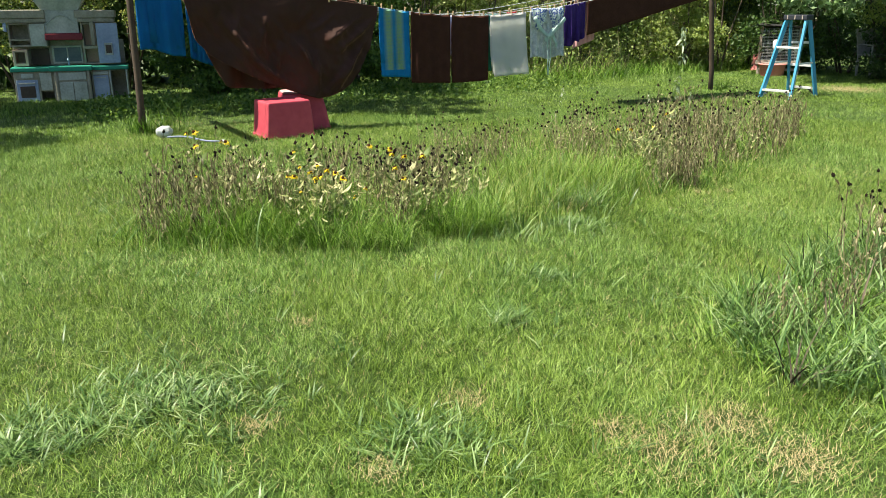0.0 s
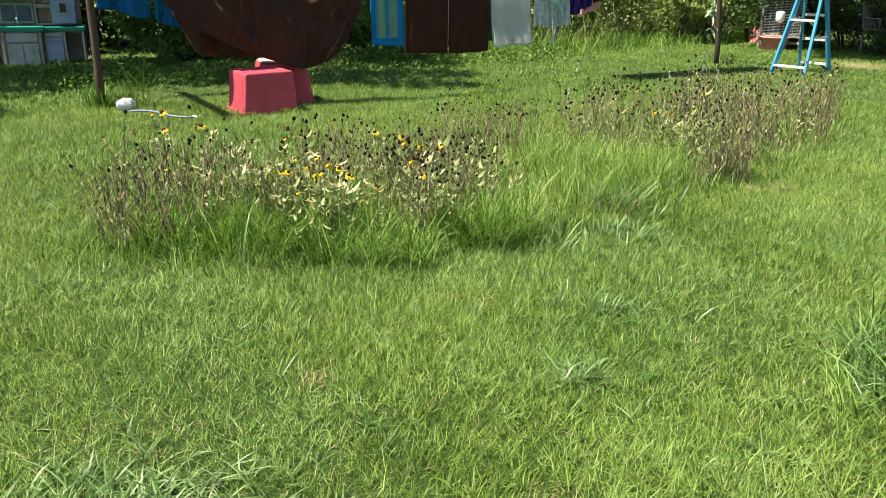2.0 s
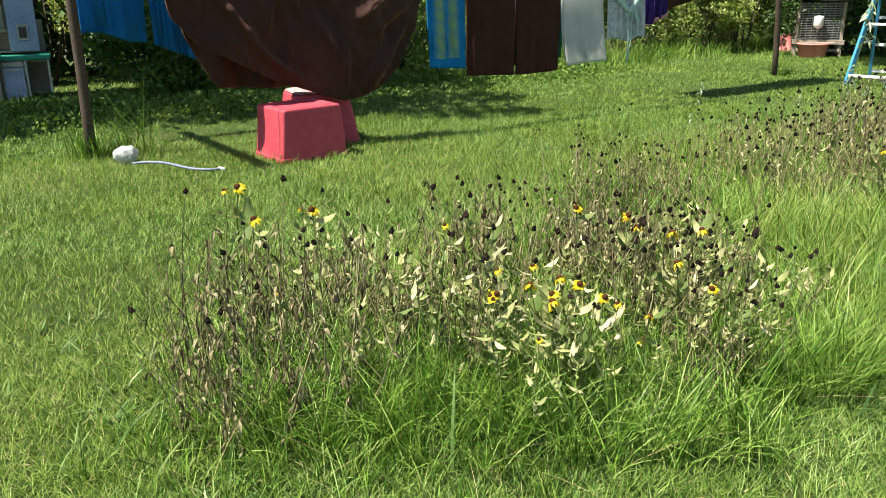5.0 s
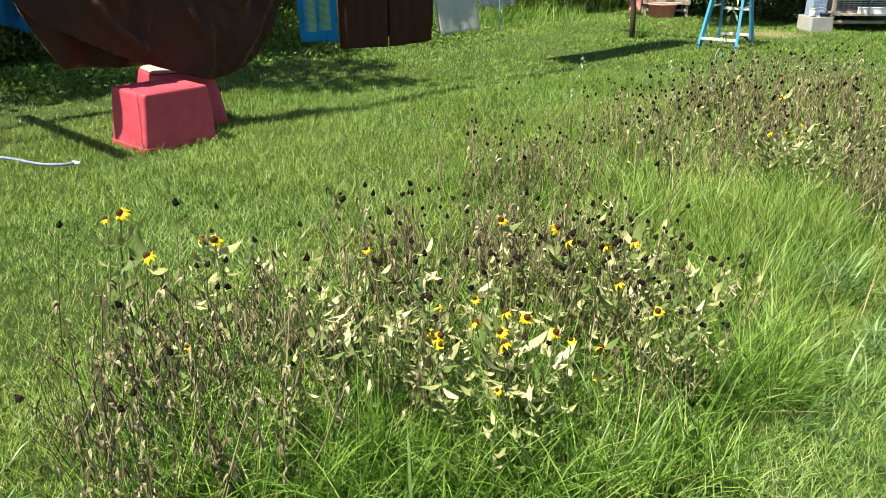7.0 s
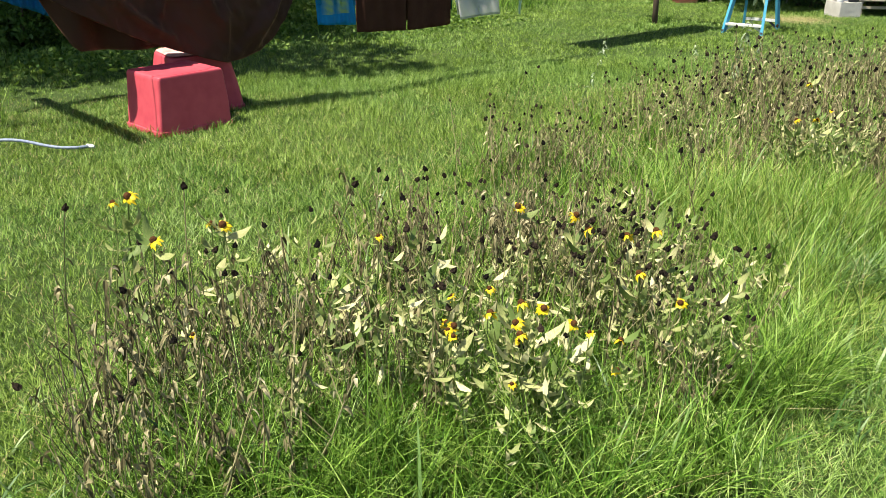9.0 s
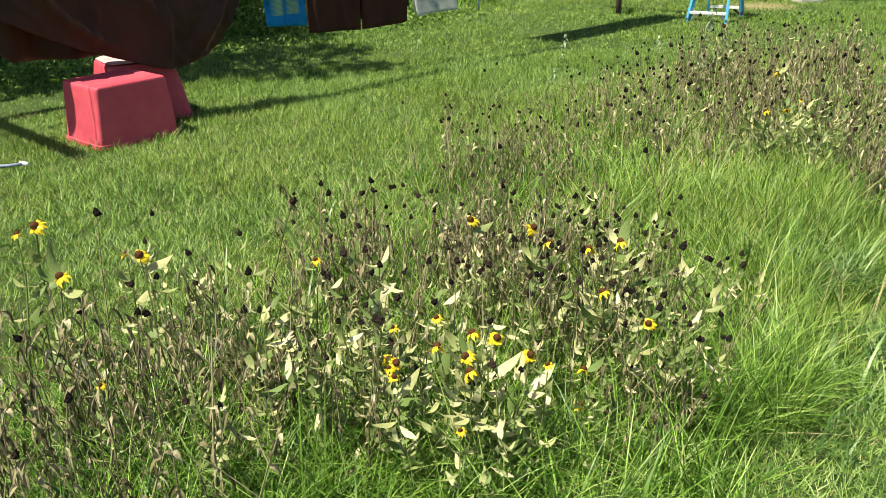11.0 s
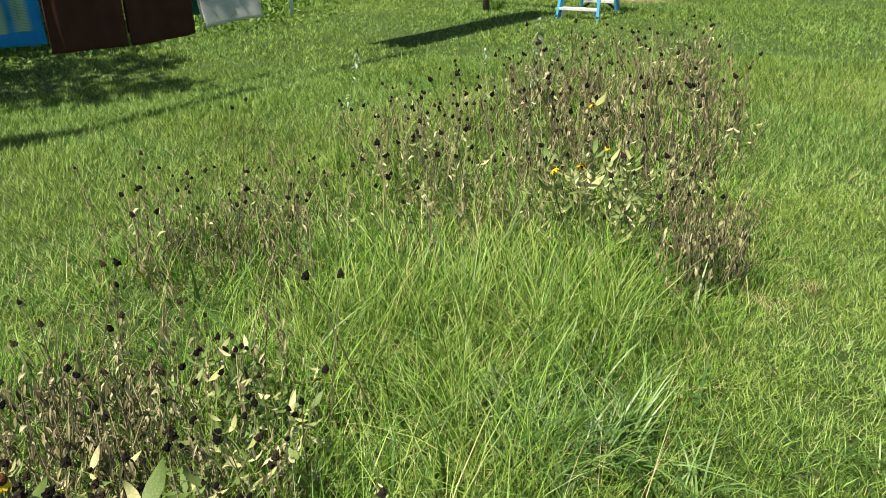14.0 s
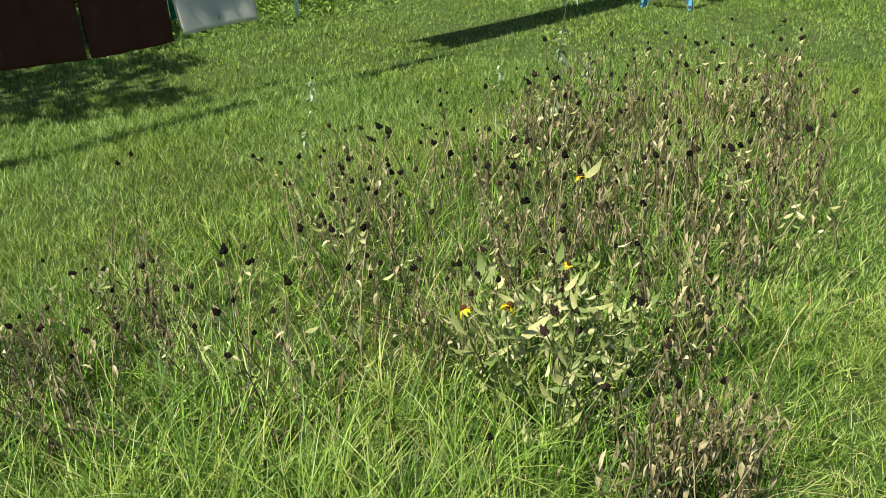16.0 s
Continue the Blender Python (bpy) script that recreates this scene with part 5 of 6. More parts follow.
def hutch(m, W, zf, H, label, bx, centre):
    """A raised rabbit hutch of rough timber: legs, a floor, a wired front, an inside coloured dark for its shade, a
    sloping roof and a water bottle.
    """
    ob = thing("rabbit_hutch", m, label, "hutch", "rabbit hutches")
    for x in (0.0, W):
        for y in (0.0, 0.6):
            part("leg", boxes((x - 0.028, x + 0.028, y - 0.028, y + 0.028, -0.05, H - 0.03 - 0.04 * (y > 0)), bev=0.004), M_GREYWOOD, ob)
    part("floor_board", boxes((-0.05, W + 0.05, -0.04, 0.64, zf - 0.03, zf + 0.02), bev=0.004), M_GREYWOOD, ob)
    part("front_rail", boxes((-0.06, W + 0.06, -0.065, -0.035, zf - 0.045, zf + 0.035), bev=0.004), M_GREYWOOD, ob, "bleached front board")
    part("lower_rail", boxes((0.0, W, -0.048, -0.03, zf - 0.17, zf - 0.12), bev=0.004), M_GREYWOOD, ob)
    if centre:
        part("centre_post", boxes((W * 0.55, W * 0.55 + 0.05, -0.045, -0.01, zf + 0.035, H - 0.05), bev=0.004), M_GREYWOOD, ob)
    # near-black panels put the shade inside the hutch into colour
    part("back_panel", boxes((0.0, W, 0.55, 0.58, zf + 0.02, H - 0.08)), M_BLACKPL, ob)
    for x in (0.0, W):
        part("side_panel", boxes((x - 0.01, x + 0.01, 0.03, 0.55, zf + 0.02, H - 0.08)), M_BLACKPL, ob)
    part("ledge", boxes((0.1, W - 0.1, -0.22, -0.07, zf - 0.03, zf), bev=0.003), M_GREYWOOD, ob)
    n = int((H - zf - 0.1) / 0.03)
    for i in range(n):
        z = zf + 0.045 + 0.03 * i
        part("wire", boxes((0.03, W - 0.03, -0.024, -0.018, z, z + 0.009)), M_WIRE, ob)
    for i in range(int(W / 0.09)):
        x = 0.06 + 0.09 * i
        part("wire", boxes((x, x + 0.006, -0.017, -0.012, zf + 0.04, H - 0.06)), M_WIRE, ob)
    bm = bmesh.new()
    box(bm, -0.1, W + 0.1, -0.14, 0.74, -0.018, 0.018, 0.004, Matrix.Translation((0, 0, H)) @ pose(0, 0, 0, -5, 3, 0))
    part("roof", bm, M_ROOF, ob, "dark felted sloping roof")
    bm = bmesh.new()
    lathe(bm, [(0.03, 0), (0.07, 0.03), (0.085, 0.06), (0.085, 0.2), (0.075, 0.22), (0.03, 0.225)], 14, m=pose(bx, -0.12, zf + 0.24))
    bottle = part("water_bottle", bm, M_WHITEPL, ob, "white plastic water bottle")
    smooth(bottle)
    bm = bmesh.new()
    lathe(bm, [(0.012, 0), (0.015, 0.06), (0.03, 0.07)], 8, m=pose(bx, -0.12, zf + 0.175))
    part("spout", bm, M_STEEL, bottle)


hutch(pose(6.88, 16.75, -0.04, 0, 0, -20), 0.76, 0.30, 1.06, "old timber rabbit hutch on legs with a wire front", 0.34, False)
hutch(pose(9.05, 14.15, 0, 0, 0, -9), 1.75, 0.27, 1.2, "long dark rabbit hutch standing low beside concrete blocks", 0.55, True)


def round_tub():
    ob = thing("round_bucket", pose(7.10, 16.50, -0.02) @ Matrix.Diagonal((1, 1, 0.80, 1)), "faded salmon-red round tub under the hutch", "bucket")
    bm = bmesh.new()
    lathe(bm, [(0.21, -0.01), (0.23, 0.02), (0.26, 0.29), (0.28, 0.30), (0.28, 0.33), (0.25, 0.33), (0.22, 0.04)], 24)
    smooth(part("shell", bm, M_PINKTUB, ob))


round_tub()


def pail():
    """A small upturned pail with a rolled rim on the ground."""
    ob = thing("pail", pose(7.2, 18.0, -0.02), "sun-bleached pink upturned pail beside the hutch", "bucket")
    bm = bmesh.new()
    lathe(bm, [(0.15, 0.0), (0.15, 0.02), (0.14, 0.025), (0.115, 0.34), (0.105, 0.352), (0.09, 0.35)], 20)
    smooth(part("shell", bm, M_PINKTUB, ob))


pail()


def cinder_block(m):
    ob = thing("concrete_block", m, "grey hollow concrete block on the grass", "block", "concrete blocks")
    bm = bmesh.new()
    for y in (-0.1, 0.065):
        box(bm, -0.2, 0.2, y, y + 0.035, 0, 0.245, 0.004)
    for x in (-0.2, -0.0175, 0.165):
        box(bm, x, x + 0.035, -0.065, 0.065, 0, 0.245, 0.004)
    part("body", bm, M_CONCRETE, ob)
    return ob


b0 = cinder_block(pose(8.70, 14.0, -0.02, 0, 0, 6))
copy_thing(b0, pose(8.78, 14.30, -0.02, 0, 0, 3))
copy_thing(b0, pose(10.1, 13.62, -0.02, 0, 0, 50))


def hutch_clutter():
    def vessel(name, x, y, z, prof, mat, label, cat):
        v = thing(name, pose(x, y, z), label, cat)
        bm = bmesh.new()
        lathe(bm, prof, 16)
        smooth(part("body", bm, mat, v))
        return v

    j = vessel("plastic_jar", 8.58, 14.03, 0.224, [(0.045, 0), (0.05, 0.01), (0.05, 0.09), (0.04, 0.105), (0.04, 0.11)], M_WHITEPL, "small white plastic jar on a concrete block", "jar")
    bm = bmesh.new()
    lathe(bm, [(0.044, 0.109), (0.044, 0.13), (0.04, 0.134)], 14)
    part("lid", bm, M_TANFRAME, j, "tan screw lid")
    vessel("feed_bowl", 8.80, 14.0, 0.224, [(0.07, 0), (0.075, 0.01), (0.09, 0.05), (0.095, 0.055), (0.085, 0.055), (0.06, 0.015)], M_BLACKPL, "dark feed bowl on a concrete block", "bowl")
    vessel("green_pot", 10.35, 13.55, -0.01, [(0.13, 0), (0.14, 0.01), (0.18, 0.36), (0.19, 0.38), (0.17, 0.38), (0.12, 0.03)], M_GREENPL, "green plastic plant pot beside the hutch", "pot")
    v = thing("storage_crate", pose(8.82, 14.30, 0.224, 0, 0, 4), "grey plastic crate with slotted sides on a block", "crate")
    part("base", boxes((-0.13, 0.13, -0.09, 0.09, 0, 0.015), bev=0.003), M_GREYBLUE, v)
    for i in range(4):
        for sy in (-1, 1):
            part("slat", boxes((-0.13, 0.13, sy * 0.09 - 0.006, sy * 0.09 + 0.006, 0.025 + 0.055 * i, 0.065 + 0.055 * i), bev=0.002), M_GREYBLUE, v)
    for sx in (-1, 1):
        part("end_wall", boxes((sx * 0.13 - 0.006, sx * 0.13 + 0.006, -0.09, 0.09, 0.0, 0.24), bev=0.002), M_GREYBLUE, v)
    for x, w in ((0.42, 0.06), (0.66, 0.15)):
        v = thing("white_box", pose(9.05, 14.15, 0, 0, 0, -9) @ pose(x, -0.145, 0.27), "small white plastic box on the hutch ledge", "box", "white boxes")
        part("tray", boxes((-w, w, -0.06, 0.06, 0, 0.085), bev=0.008), M_WHITEPL, v)
        part("lid", boxes((-w - 0.005, w + 0.005, -0.065, 0.065, 0.086, 0.105), bev=0.005), M_WHITEPL, v)


hutch_clutter()


def plastic_chair():
    ob = thing("garden_chair", pose(9.05, 16.35, 0, 0, 0, 20), "grey-white plastic garden chair coloured dark for the deep shade", "chair")
    part("seat", boxes((-0.24, 0.24, -0.22, 0.22, 0.41, 0.44), bev=0.01), M_SHADEPL, ob)
    bm = bmesh.new()
    box(bm, -0.23, 0.23, -0.012, 0.012, 0, 0.52, 0.01, pose(0, 0.22, 0.44, -12, 0, 0))
    part("backrest", bm, M_SHADEPL, ob)
    for x in (-0.21, 0.21):
        for y in (-0.19, 0.19):
            part("leg", boxes((x - 0.02, x + 0.02, y - 0.02, y + 0.02, -0.01, 0.41), bev=0.005), M_SHADEPL, ob)
        part("armrest", boxes((x - 0.025, x + 0.025, -0.2, 0.24, 0.62, 0.645), bev=0.008), M_SHADEPL, ob)
        part("arm_post", boxes((x - 0.018, x + 0.018, -0.19, -0.155, 0.44, 0.62), bev=0.005), M_SHADEPL, ob)


plastic_chair()


def toy_kitchen():
    """A large plastic play kitchen with wall cupboards, hood, counter, oven and doors."""
    ang = math.degrees(math.atan2(0.70, 1.55))
    ob = thing("toy_kitchen", pose(-6.25, 11.04, -0.06, 0, 0, ang) @ Matrix.Diagonal((0.965, 1.05, 1.08, 1)), "large weathered beige plastic play kitchen with green counter", "play kitchen")

    def p(name, *specs, mat=M_BEIGE, bev=0.008, par=None, label=""):
        return part(name, boxes(*specs, bev=bev), mat, par or ob, label)

    def hollow(name, body, *boards, mat=M_BEIGE, piece="board"):
        c = p(name, body, mat=mat, bev=0.005)
        for s in boards:
            p(piece, s, mat=mat, bev=0.004, par=c)
        return c

    D = 0.42
    # lower cabinets
    hollow("lower_cabinet", (0.0, 0.39, 0.02, D, 0, 0.48), (0.59, 0.62, 0.02, D, 0, 0.48), (0.39, 0.59, D - 0.03, D, 0, 0.48), (0.39, 0.59, 0.03, D - 0.03, 0, 0.025), (0.39, 0.59, 0.021, D - 0.03, 0.185, 0.48))
    # open boards so that the bay is a real hollow
    hollow("lower_cabinet", (1.2, 1.50, 0.02, D, 0, 0.48), (1.756, 1.78, 0.02, D, 0, 0.48), (1.50, 1.756, D - 0.03, D, 0, 0.48), (1.50, 1.756, 0.04, D - 0.03, 0, 0.025), (1.50, 1.756, 0.04, D - 0.03, 0.455, 0.48))
    c = p("centre_cabinet", (0.63, 1.19, -0.08, D, 0, 0.50))
    p("drawer_front", (0.70, 1.13, -0.10, -0.078, 0.35, 0.47), par=c, mat=M_CREAM)
    for x in (0.70, 0.92):
        dr = p("cupboard_door", (x, x + 0.21, -0.10, -0.078, 0.03, 0.32), par=c, mat=M_CREAM)
        dr["label"] = "cream cupboard door"
    for x in (0.645, 1.15):
        p("pilaster", (x, x + 0.035, -0.105, -0.078, 0, 0.5), par=c)
    o = p("oven_door", (0.03, 0.36, -0.005, 0.02, 0.02, 0.36), mat=M_GREYBLUE)
    p("oven_window", (0.08, 0.31, -0.012, -0.004, 0.10, 0.27), mat=M_DARKFILL, bev=0.003, par=o)
    p("oven_handle", (0.07, 0.32, -0.035, -0.012, 0.305, 0.325), mat=M_CREAM, bev=0.006, par=o)
    p("control_panel", (0.12, 0.30, -0.005, 0.02, 0.385, 0.455), mat=M_CREAM)
    p("side_panel", (0.40, 0.58, 0.0, 0.02, 0.20, 0.46), mat=M_CREAM)
    d = p("dishwasher_door", (1.23, 1.47, -0.005, 0.02, 0.03, 0.40), mat=M_GREYBLUE)
    p("door_handle", (1.27, 1.43, -0.025, -0.004, 0.36, 0.38), mat=M_CREAM, bev=0.005, par=d)
    p("dishwasher_panel", (1.23, 1.47, -0.003, 0.02, 0.41, 0.46), mat=M_CREAM)
    for x in (1.49, 1.755):
        p("bay_frame", (x, x + 0.028, -0.01, 0.02, 0.0, 0.48), mat=M_CREAM)
    # counter
    p("counter", (-0.03, 1.81, -0.03, D, 0.482, 0.545), mat=M_GREENPL, bev=0.015, label="green moulded counter")
    p("counter_bay", (0.57, 1.24, -0.14, -0.032, 0.485, 0.56), mat=M_GREENPL, bev=0.015)
    # backsplash and window
    p("back_wall", (0.0, 1.76, 0.36, D, 0.55, 0.92))
    w = p("window", (0.60, 1.08, 0.335, 0.358, 0.57, 0.84), mat=M_CREAM)
    for x in (0.63, 0.85):
        p("pane", (x, x + 0.2, 0.326, 0.334, 0.60, 0.81), mat=M_DARKPANE, bev=0.003, par=w)
    bm = bmesh.new()
    sweep(bm, [(0.87, y, 0.56 + z) for y, z in ((0.08, 0), (0.08, 0.07), (0.05, 0.1), (0.0, 0.1), (-0.02, 0.08))], [0.014, 0.013, 0.012, 0.011, 0.011], 8)
    part("tap", bm, M_GREYBLUE, ob)
    # microwave left
    mw = hollow("microwave", (0.02, 0.06, 0.10, 0.358, 0.56, 0.80), (0.21, 0.25, 0.10, 0.358, 0.56, 0.80), (0.06, 0.21, 0.10, 0.358, 0.56, 0.60), (0.06, 0.21, 0.10, 0.358, 0.765, 0.80), mat=M_TANFRAME, piece="frame_bar")
    # flat dark panel: the shade of an opening put into colour
    p("niche_shade_panel", (0.27, 0.55, 0.33, 0.358, 0.56, 0.80), mat=M_DARKFILL, bev=0.003)
    # upper left cupboard
    u = hollow("wall_cupboard", (0.31, 0.58, 0.12, D, 0.84, 1.18), (0.0, 0.025, 0.12, D, 0.84, 1.18), (0.025, 0.31, D - 0.025, D, 0.84, 1.18), (0.025, 0.31, 0.12, D - 0.025, 0.84, 0.865),
          (0.025, 0.31, 0.12, D - 0.025, 1.16, 1.18), (0.025, 0.31, 0.12, D - 0.025, 0.925, 0.95))
    p("cupboard_door", (0.34, 0.57, 0.06, 0.085, 0.85, 1.17), mat=M_CREAM, par=u)
    p("cornice", (-0.08, 0.60, 0.07, D, 1.185, 1.25), (-0.11, 0.60, 0.04, D, 1.25, 1.37), bev=0.015)
    p("handset", (-0.055, -0.005, 0.08, 0.12, 1.06, 1.19), mat=M_GREYBLUE, bev=0.015)
    # hood
    h = p("hood", (0.57, 1.09, 0.10, D, 1.03, 1.36), mat=M_CREAM)
    p("hood_rail", (0.56, 1.14, 0.03, 0.12, 0.93, 1.03), mat=M_MAROON, bev=0.015, label="maroon rail")
    bm = bmesh.new()
    prof = [(0.55, 0.10, 1.362), (0.51, 0.07, 1.42), (0.46, 0.03, 1.50), (0.46, 0.03, 1.535)]
    rings = [[bm.verts.new(v) for v in ((x, y, z), (1.66 - x, y, z), (1.66 - x, D, z), (x, D, z))] for x, y, z in prof]
    for r, q in zip(rings, rings[1:]):
        for i in range(4):
            bm.faces.new((r[i], r[(i + 1) % 4], q[(i + 1) % 4], q[i]))
    bm.faces.new(rings[-1])
    bm.faces.new(rings[0][::-1])
    part("hood_crown", bm, M_CREAM, ob)
    bm = bmesh.new()
    sweep(bm, [(0.60 + 0.46 * t, 0.092, 1.16 + 0.13 * math.sin(math.pi * t)) for t in [i / 12 for i in range(13)]], [0.012] * 13, 6)
    part("hood_arch", bm, M_CREAM, h)
    # fridge right
    fr = hollow("fridge", (1.345, 1.68, 0.12, D - 0.064, 0.56, 1.18), (1.12, 1.145, 0.12, D - 0.064, 0.56, 1.18), (1.145, 1.345, D - 0.09, D - 0.064, 0.56, 1.18), (1.145, 1.345, 0.12, D - 0.09, 0.56, 0.585),
           (1.145, 1.345, 0.12, D - 0.09, 0.79, 0.84), (1.145, 1.345, 0.12, D - 0.09, 1.15, 1.18))
    p("fridge_lining", (1.147, 1.343, D - 0.10, D - 0.092, 0.59, 1.148), mat=M_TANFRAME, bev=0.002, par=fr)
    fd = p("fridge_door", (1.36, 1.70, 0.05, 0.09, 0.58, 1.17), mat=M_GREYBLUE, par=fr)
    fd["label"] = "pale blue fridge door standing ajar"
    p("door_edge", (1.27, 1.33, 0.04, 0.105, 0.85, 1.20), mat=M_BEIGE, par=fr)
    p("cornice", (1.08, 1.66, 0.07, D, 1.185, 1.25), (1.05, 1.69, 0.04, D, 1.25, 1.36), bev=0.015)
    p("dispenser_panel", (1.465, 1.595, 0.028, 0.05, 0.70, 0.88), mat=M_CREAM, bev=0.006, par=fr)
    # dark plate stands for the shade inside the dispenser
    p("recess_shade_panel", (1.485, 1.575, 0.022, 0.029, 0.73, 0.85), mat=M_DARKFILL, bev=0.002, par=fr)


toy_kitchen()


# ---- flower bed plants ----
def stems_and_leaves(r, nst, h, spread, leaf_len, leaf_w, nleaf, curl, branch, rad, big):
    """Meshes for a clump: stems as thin tubes, shrivelled leaves joined or, when big, placed one by one; also the tips where heads sit."""
    sb, lb, tips, big_leaves = bmesh.new(), bmesh.new(), [], []

    def stem(p, d, ln, rad, depth):
        pts, q = [p.copy()], p.copy()
        for _ in range(4):
            d = (d + Vector((r.uniform(-0.16, 0.16), r.uniform(-0.16, 0.16), 0.06))).normalized()
            q = q + d * ln / 4
            pts.append(q.copy())
        sweep(sb, pts, [rad, rad * 0.9, rad * 0.8, rad * 0.65, rad * 0.5], 4)
        for _ in range(nleaf if depth == 0 else max(2, nleaf // 3)):
            t = r.uniform(0.15 if big else 0.08, 1.0)
            i = min(3, int(t * 4))
            c = pts[i].lerp(pts[i + 1], t * 4 - i)
            a = r.uniform(0, 6.283)
            out = Vector((math.cos(a), math.sin(a), r.uniform(-0.35, 0.6) if big else r.uniform(-1.5, 0.5))).normalized()
            leaf(c, out, leaf_len * r.uniform(0.5, 1.25), leaf_w * r.uniform(0.6, 1.3))
        if depth == 0 and branch:
            for _ in range(branch):
                i = r.randint(1, 3)
                a = r.uniform(0, 6.283)
                stem(pts[i].copy(), Vector((math.cos(a) * 0.55, math.sin(a) * 0.55, 0.8)).normalized(), ln * r.uniform(0.25, 0.42), rad * 0.6, 1)
        tips.append((pts[-1].copy(), d))

    def leaf(c, out, ln, w):
        side = out.cross(Vector((0, 0, 1)))
        side = side.normalized() if side.length > 1e-3 else Vector((1, 0, 0))
        side = (side + Vector((0, 0, r.uniform(-curl, curl)))).normalized()
        if big:
            side = (side - out * side.dot(out)).normalized()
            big_leaves.append((c, out, side, ln, r.randrange(6)))
            return
        up = side.cross(out)
        tw = r.uniform(-1.6, 1.6)
        rows = []
        for t, wd in ((0.0, 0.12), (0.35, 0.95), (0.7, 0.8), (1.0, 0.10)):
            m = c + out * (ln * t * (1 - 0.25 * curl * t)) + Vector((0, 0, -curl * 0.5 * ln * t * t))
            s, u = side * math.cos(tw * t) + up * math.sin(tw * t), up * math.cos(tw * t) - side * math.sin(tw * t)
            rows.append((lb.verts.new(m - s * w * wd / 2 + u * w * wd * 0.3), lb.verts.new(m), lb.verts.new(m + s * w * wd / 2 + u * w * wd * 0.3)))
        for x, y in zip(rows, rows[1:]):
            lb.faces.new((x[0], x[1], y[1], y[0]))
            lb.faces.new((x[1], x[2], y[2], y[1]))

    for _ in range(nst):
        a, q = r.uniform(0, 6.283), spread * math.sqrt(r.random())
        p = Vector((q * math.cos(a), q * math.sin(a), -0.03))
        ln = h * r.uniform(0.62, 1.14)
        tilt = r.uniform(0, 0.3)
        stem(p, Vector((math.cos(a) * tilt, math.sin(a) * tilt, 1)).normalized(), ln, rad * r.uniform(0.8, 1.25), 0)
    return sb, lb, tips, big_leaves


def leaf_mesh(i):
    """A lance-shaped leaf of unit length along x: folded on its midrib, drooping and a little twisted."""
    r = random.Random(900 + i)
    droop, twist, wide = (0.3, 0.55, 0.8, 1.15, 0.65, 0.45)[i], r.uniform(-0.7, 0.7), r.uniform(0.23, 0.32)
    bm = bmesh.new()
    rows = []
    for t, wd in ((0.0, 0.08), (0.12, 0.35), (0.3, 0.9), (0.5, 1.0), (0.72, 0.72), (0.9, 0.3), (1.0, 0.03)):
        x, z = math.sin(droop * 1.6 * t) / (droop * 1.6), -(1 - math.cos(droop * 1.6 * t)) / (droop * 1.6)
        w, a = wide * wd / 2, twist * t
        fold = 0.18 + 0.1 * math.sin(5 * t + i)
        rows.append([bm.verts.new((x, w * s * math.cos(a), z + w * s * math.sin(a) + abs(s) * w * fold + 0.012 * math.sin(9 * t + 3 * s + i))) for s in (-1, 0, 1)])
    for a, b in zip(rows, rows[1:]):
        bm.faces.new((a[0], a[1], b[1], b[0]))
        bm.faces.new((a[1], a[2], b[2], b[1]))
    me = bpy.data.meshes.new("leaf")
    bm.to_mesh(me)
    bm.free()
    me.polygons.foreach_set("use_smooth", [True] * len(me.polygons))
    me.materials.append(M_PALELEAF)
    return me


LEAVES = [leaf_mesh(i) for i in range(6)]


def head_mesh(kind):
    bm = bmesh.new()
    if kind == "seed_head":
        lathe(bm, [(0.0035, -0.0075), (0.0082, -0.006), (0.0096, -0.002), (0.0088, 0.0045), (0.0060, 0.0105), (0.0028, 0.0142), (0.001, 0.0150)], 10)
        for v in bm.verts:
            v.co *= 1 + 0.7 * noise.noise(v.co * 330)
    elif kind == "cone":
        lathe(bm, [(0.003, -0.003), (0.0066, 0.0), (0.0072, 0.003), (0.0054, 0.0072), (0.0015, 0.0092)], 9)
    else:
        ring = [bm.verts.new((0.0055 * math.cos(6.283 * i / 12), 0.0055 * math.sin(6.283 * i / 12), 0.001)) for i in range(12)]
        for i in range(12):
            a = 6.283 * (i + 0.5) / 12 + 0.1 * math.sin(7 * i)
            p = Vector((math.cos(a), math.sin(a), 0))
            s = Vector((-math.sin(a), math.cos(a), 0))
            dz = 0.005 * math.sin(5 * i) - 0.004
            l = 0.0078 + 0.0022 * math.sin(3 * i + 1)
            bm.faces.new((ring[i], bm.verts.new(p * (0.006 + l * 0.6) - s * 0.0034 + Vector((0, 0, dz * 0.6))), bm.verts.new(p * (0.006 + l) + Vector((0, 0, dz * 1.6))),
                          bm.verts.new(p * (0.006 + l * 0.6) + s * 0.0034 + Vector((0, 0, dz * 0.6))), ring[(i + 1) % 12]))
    me = bpy.data.meshes.new(kind)
    bm.to_mesh(me)
    bm.free()
    me.materials.append({"petals": M_PETAL, "cone": M_BROWNCONE}.get(kind, M_CONE))
    return me


HEAD, CONE, PETALS = head_mesh("seed_head"), head_mesh("cone"), head_mesh("petals")


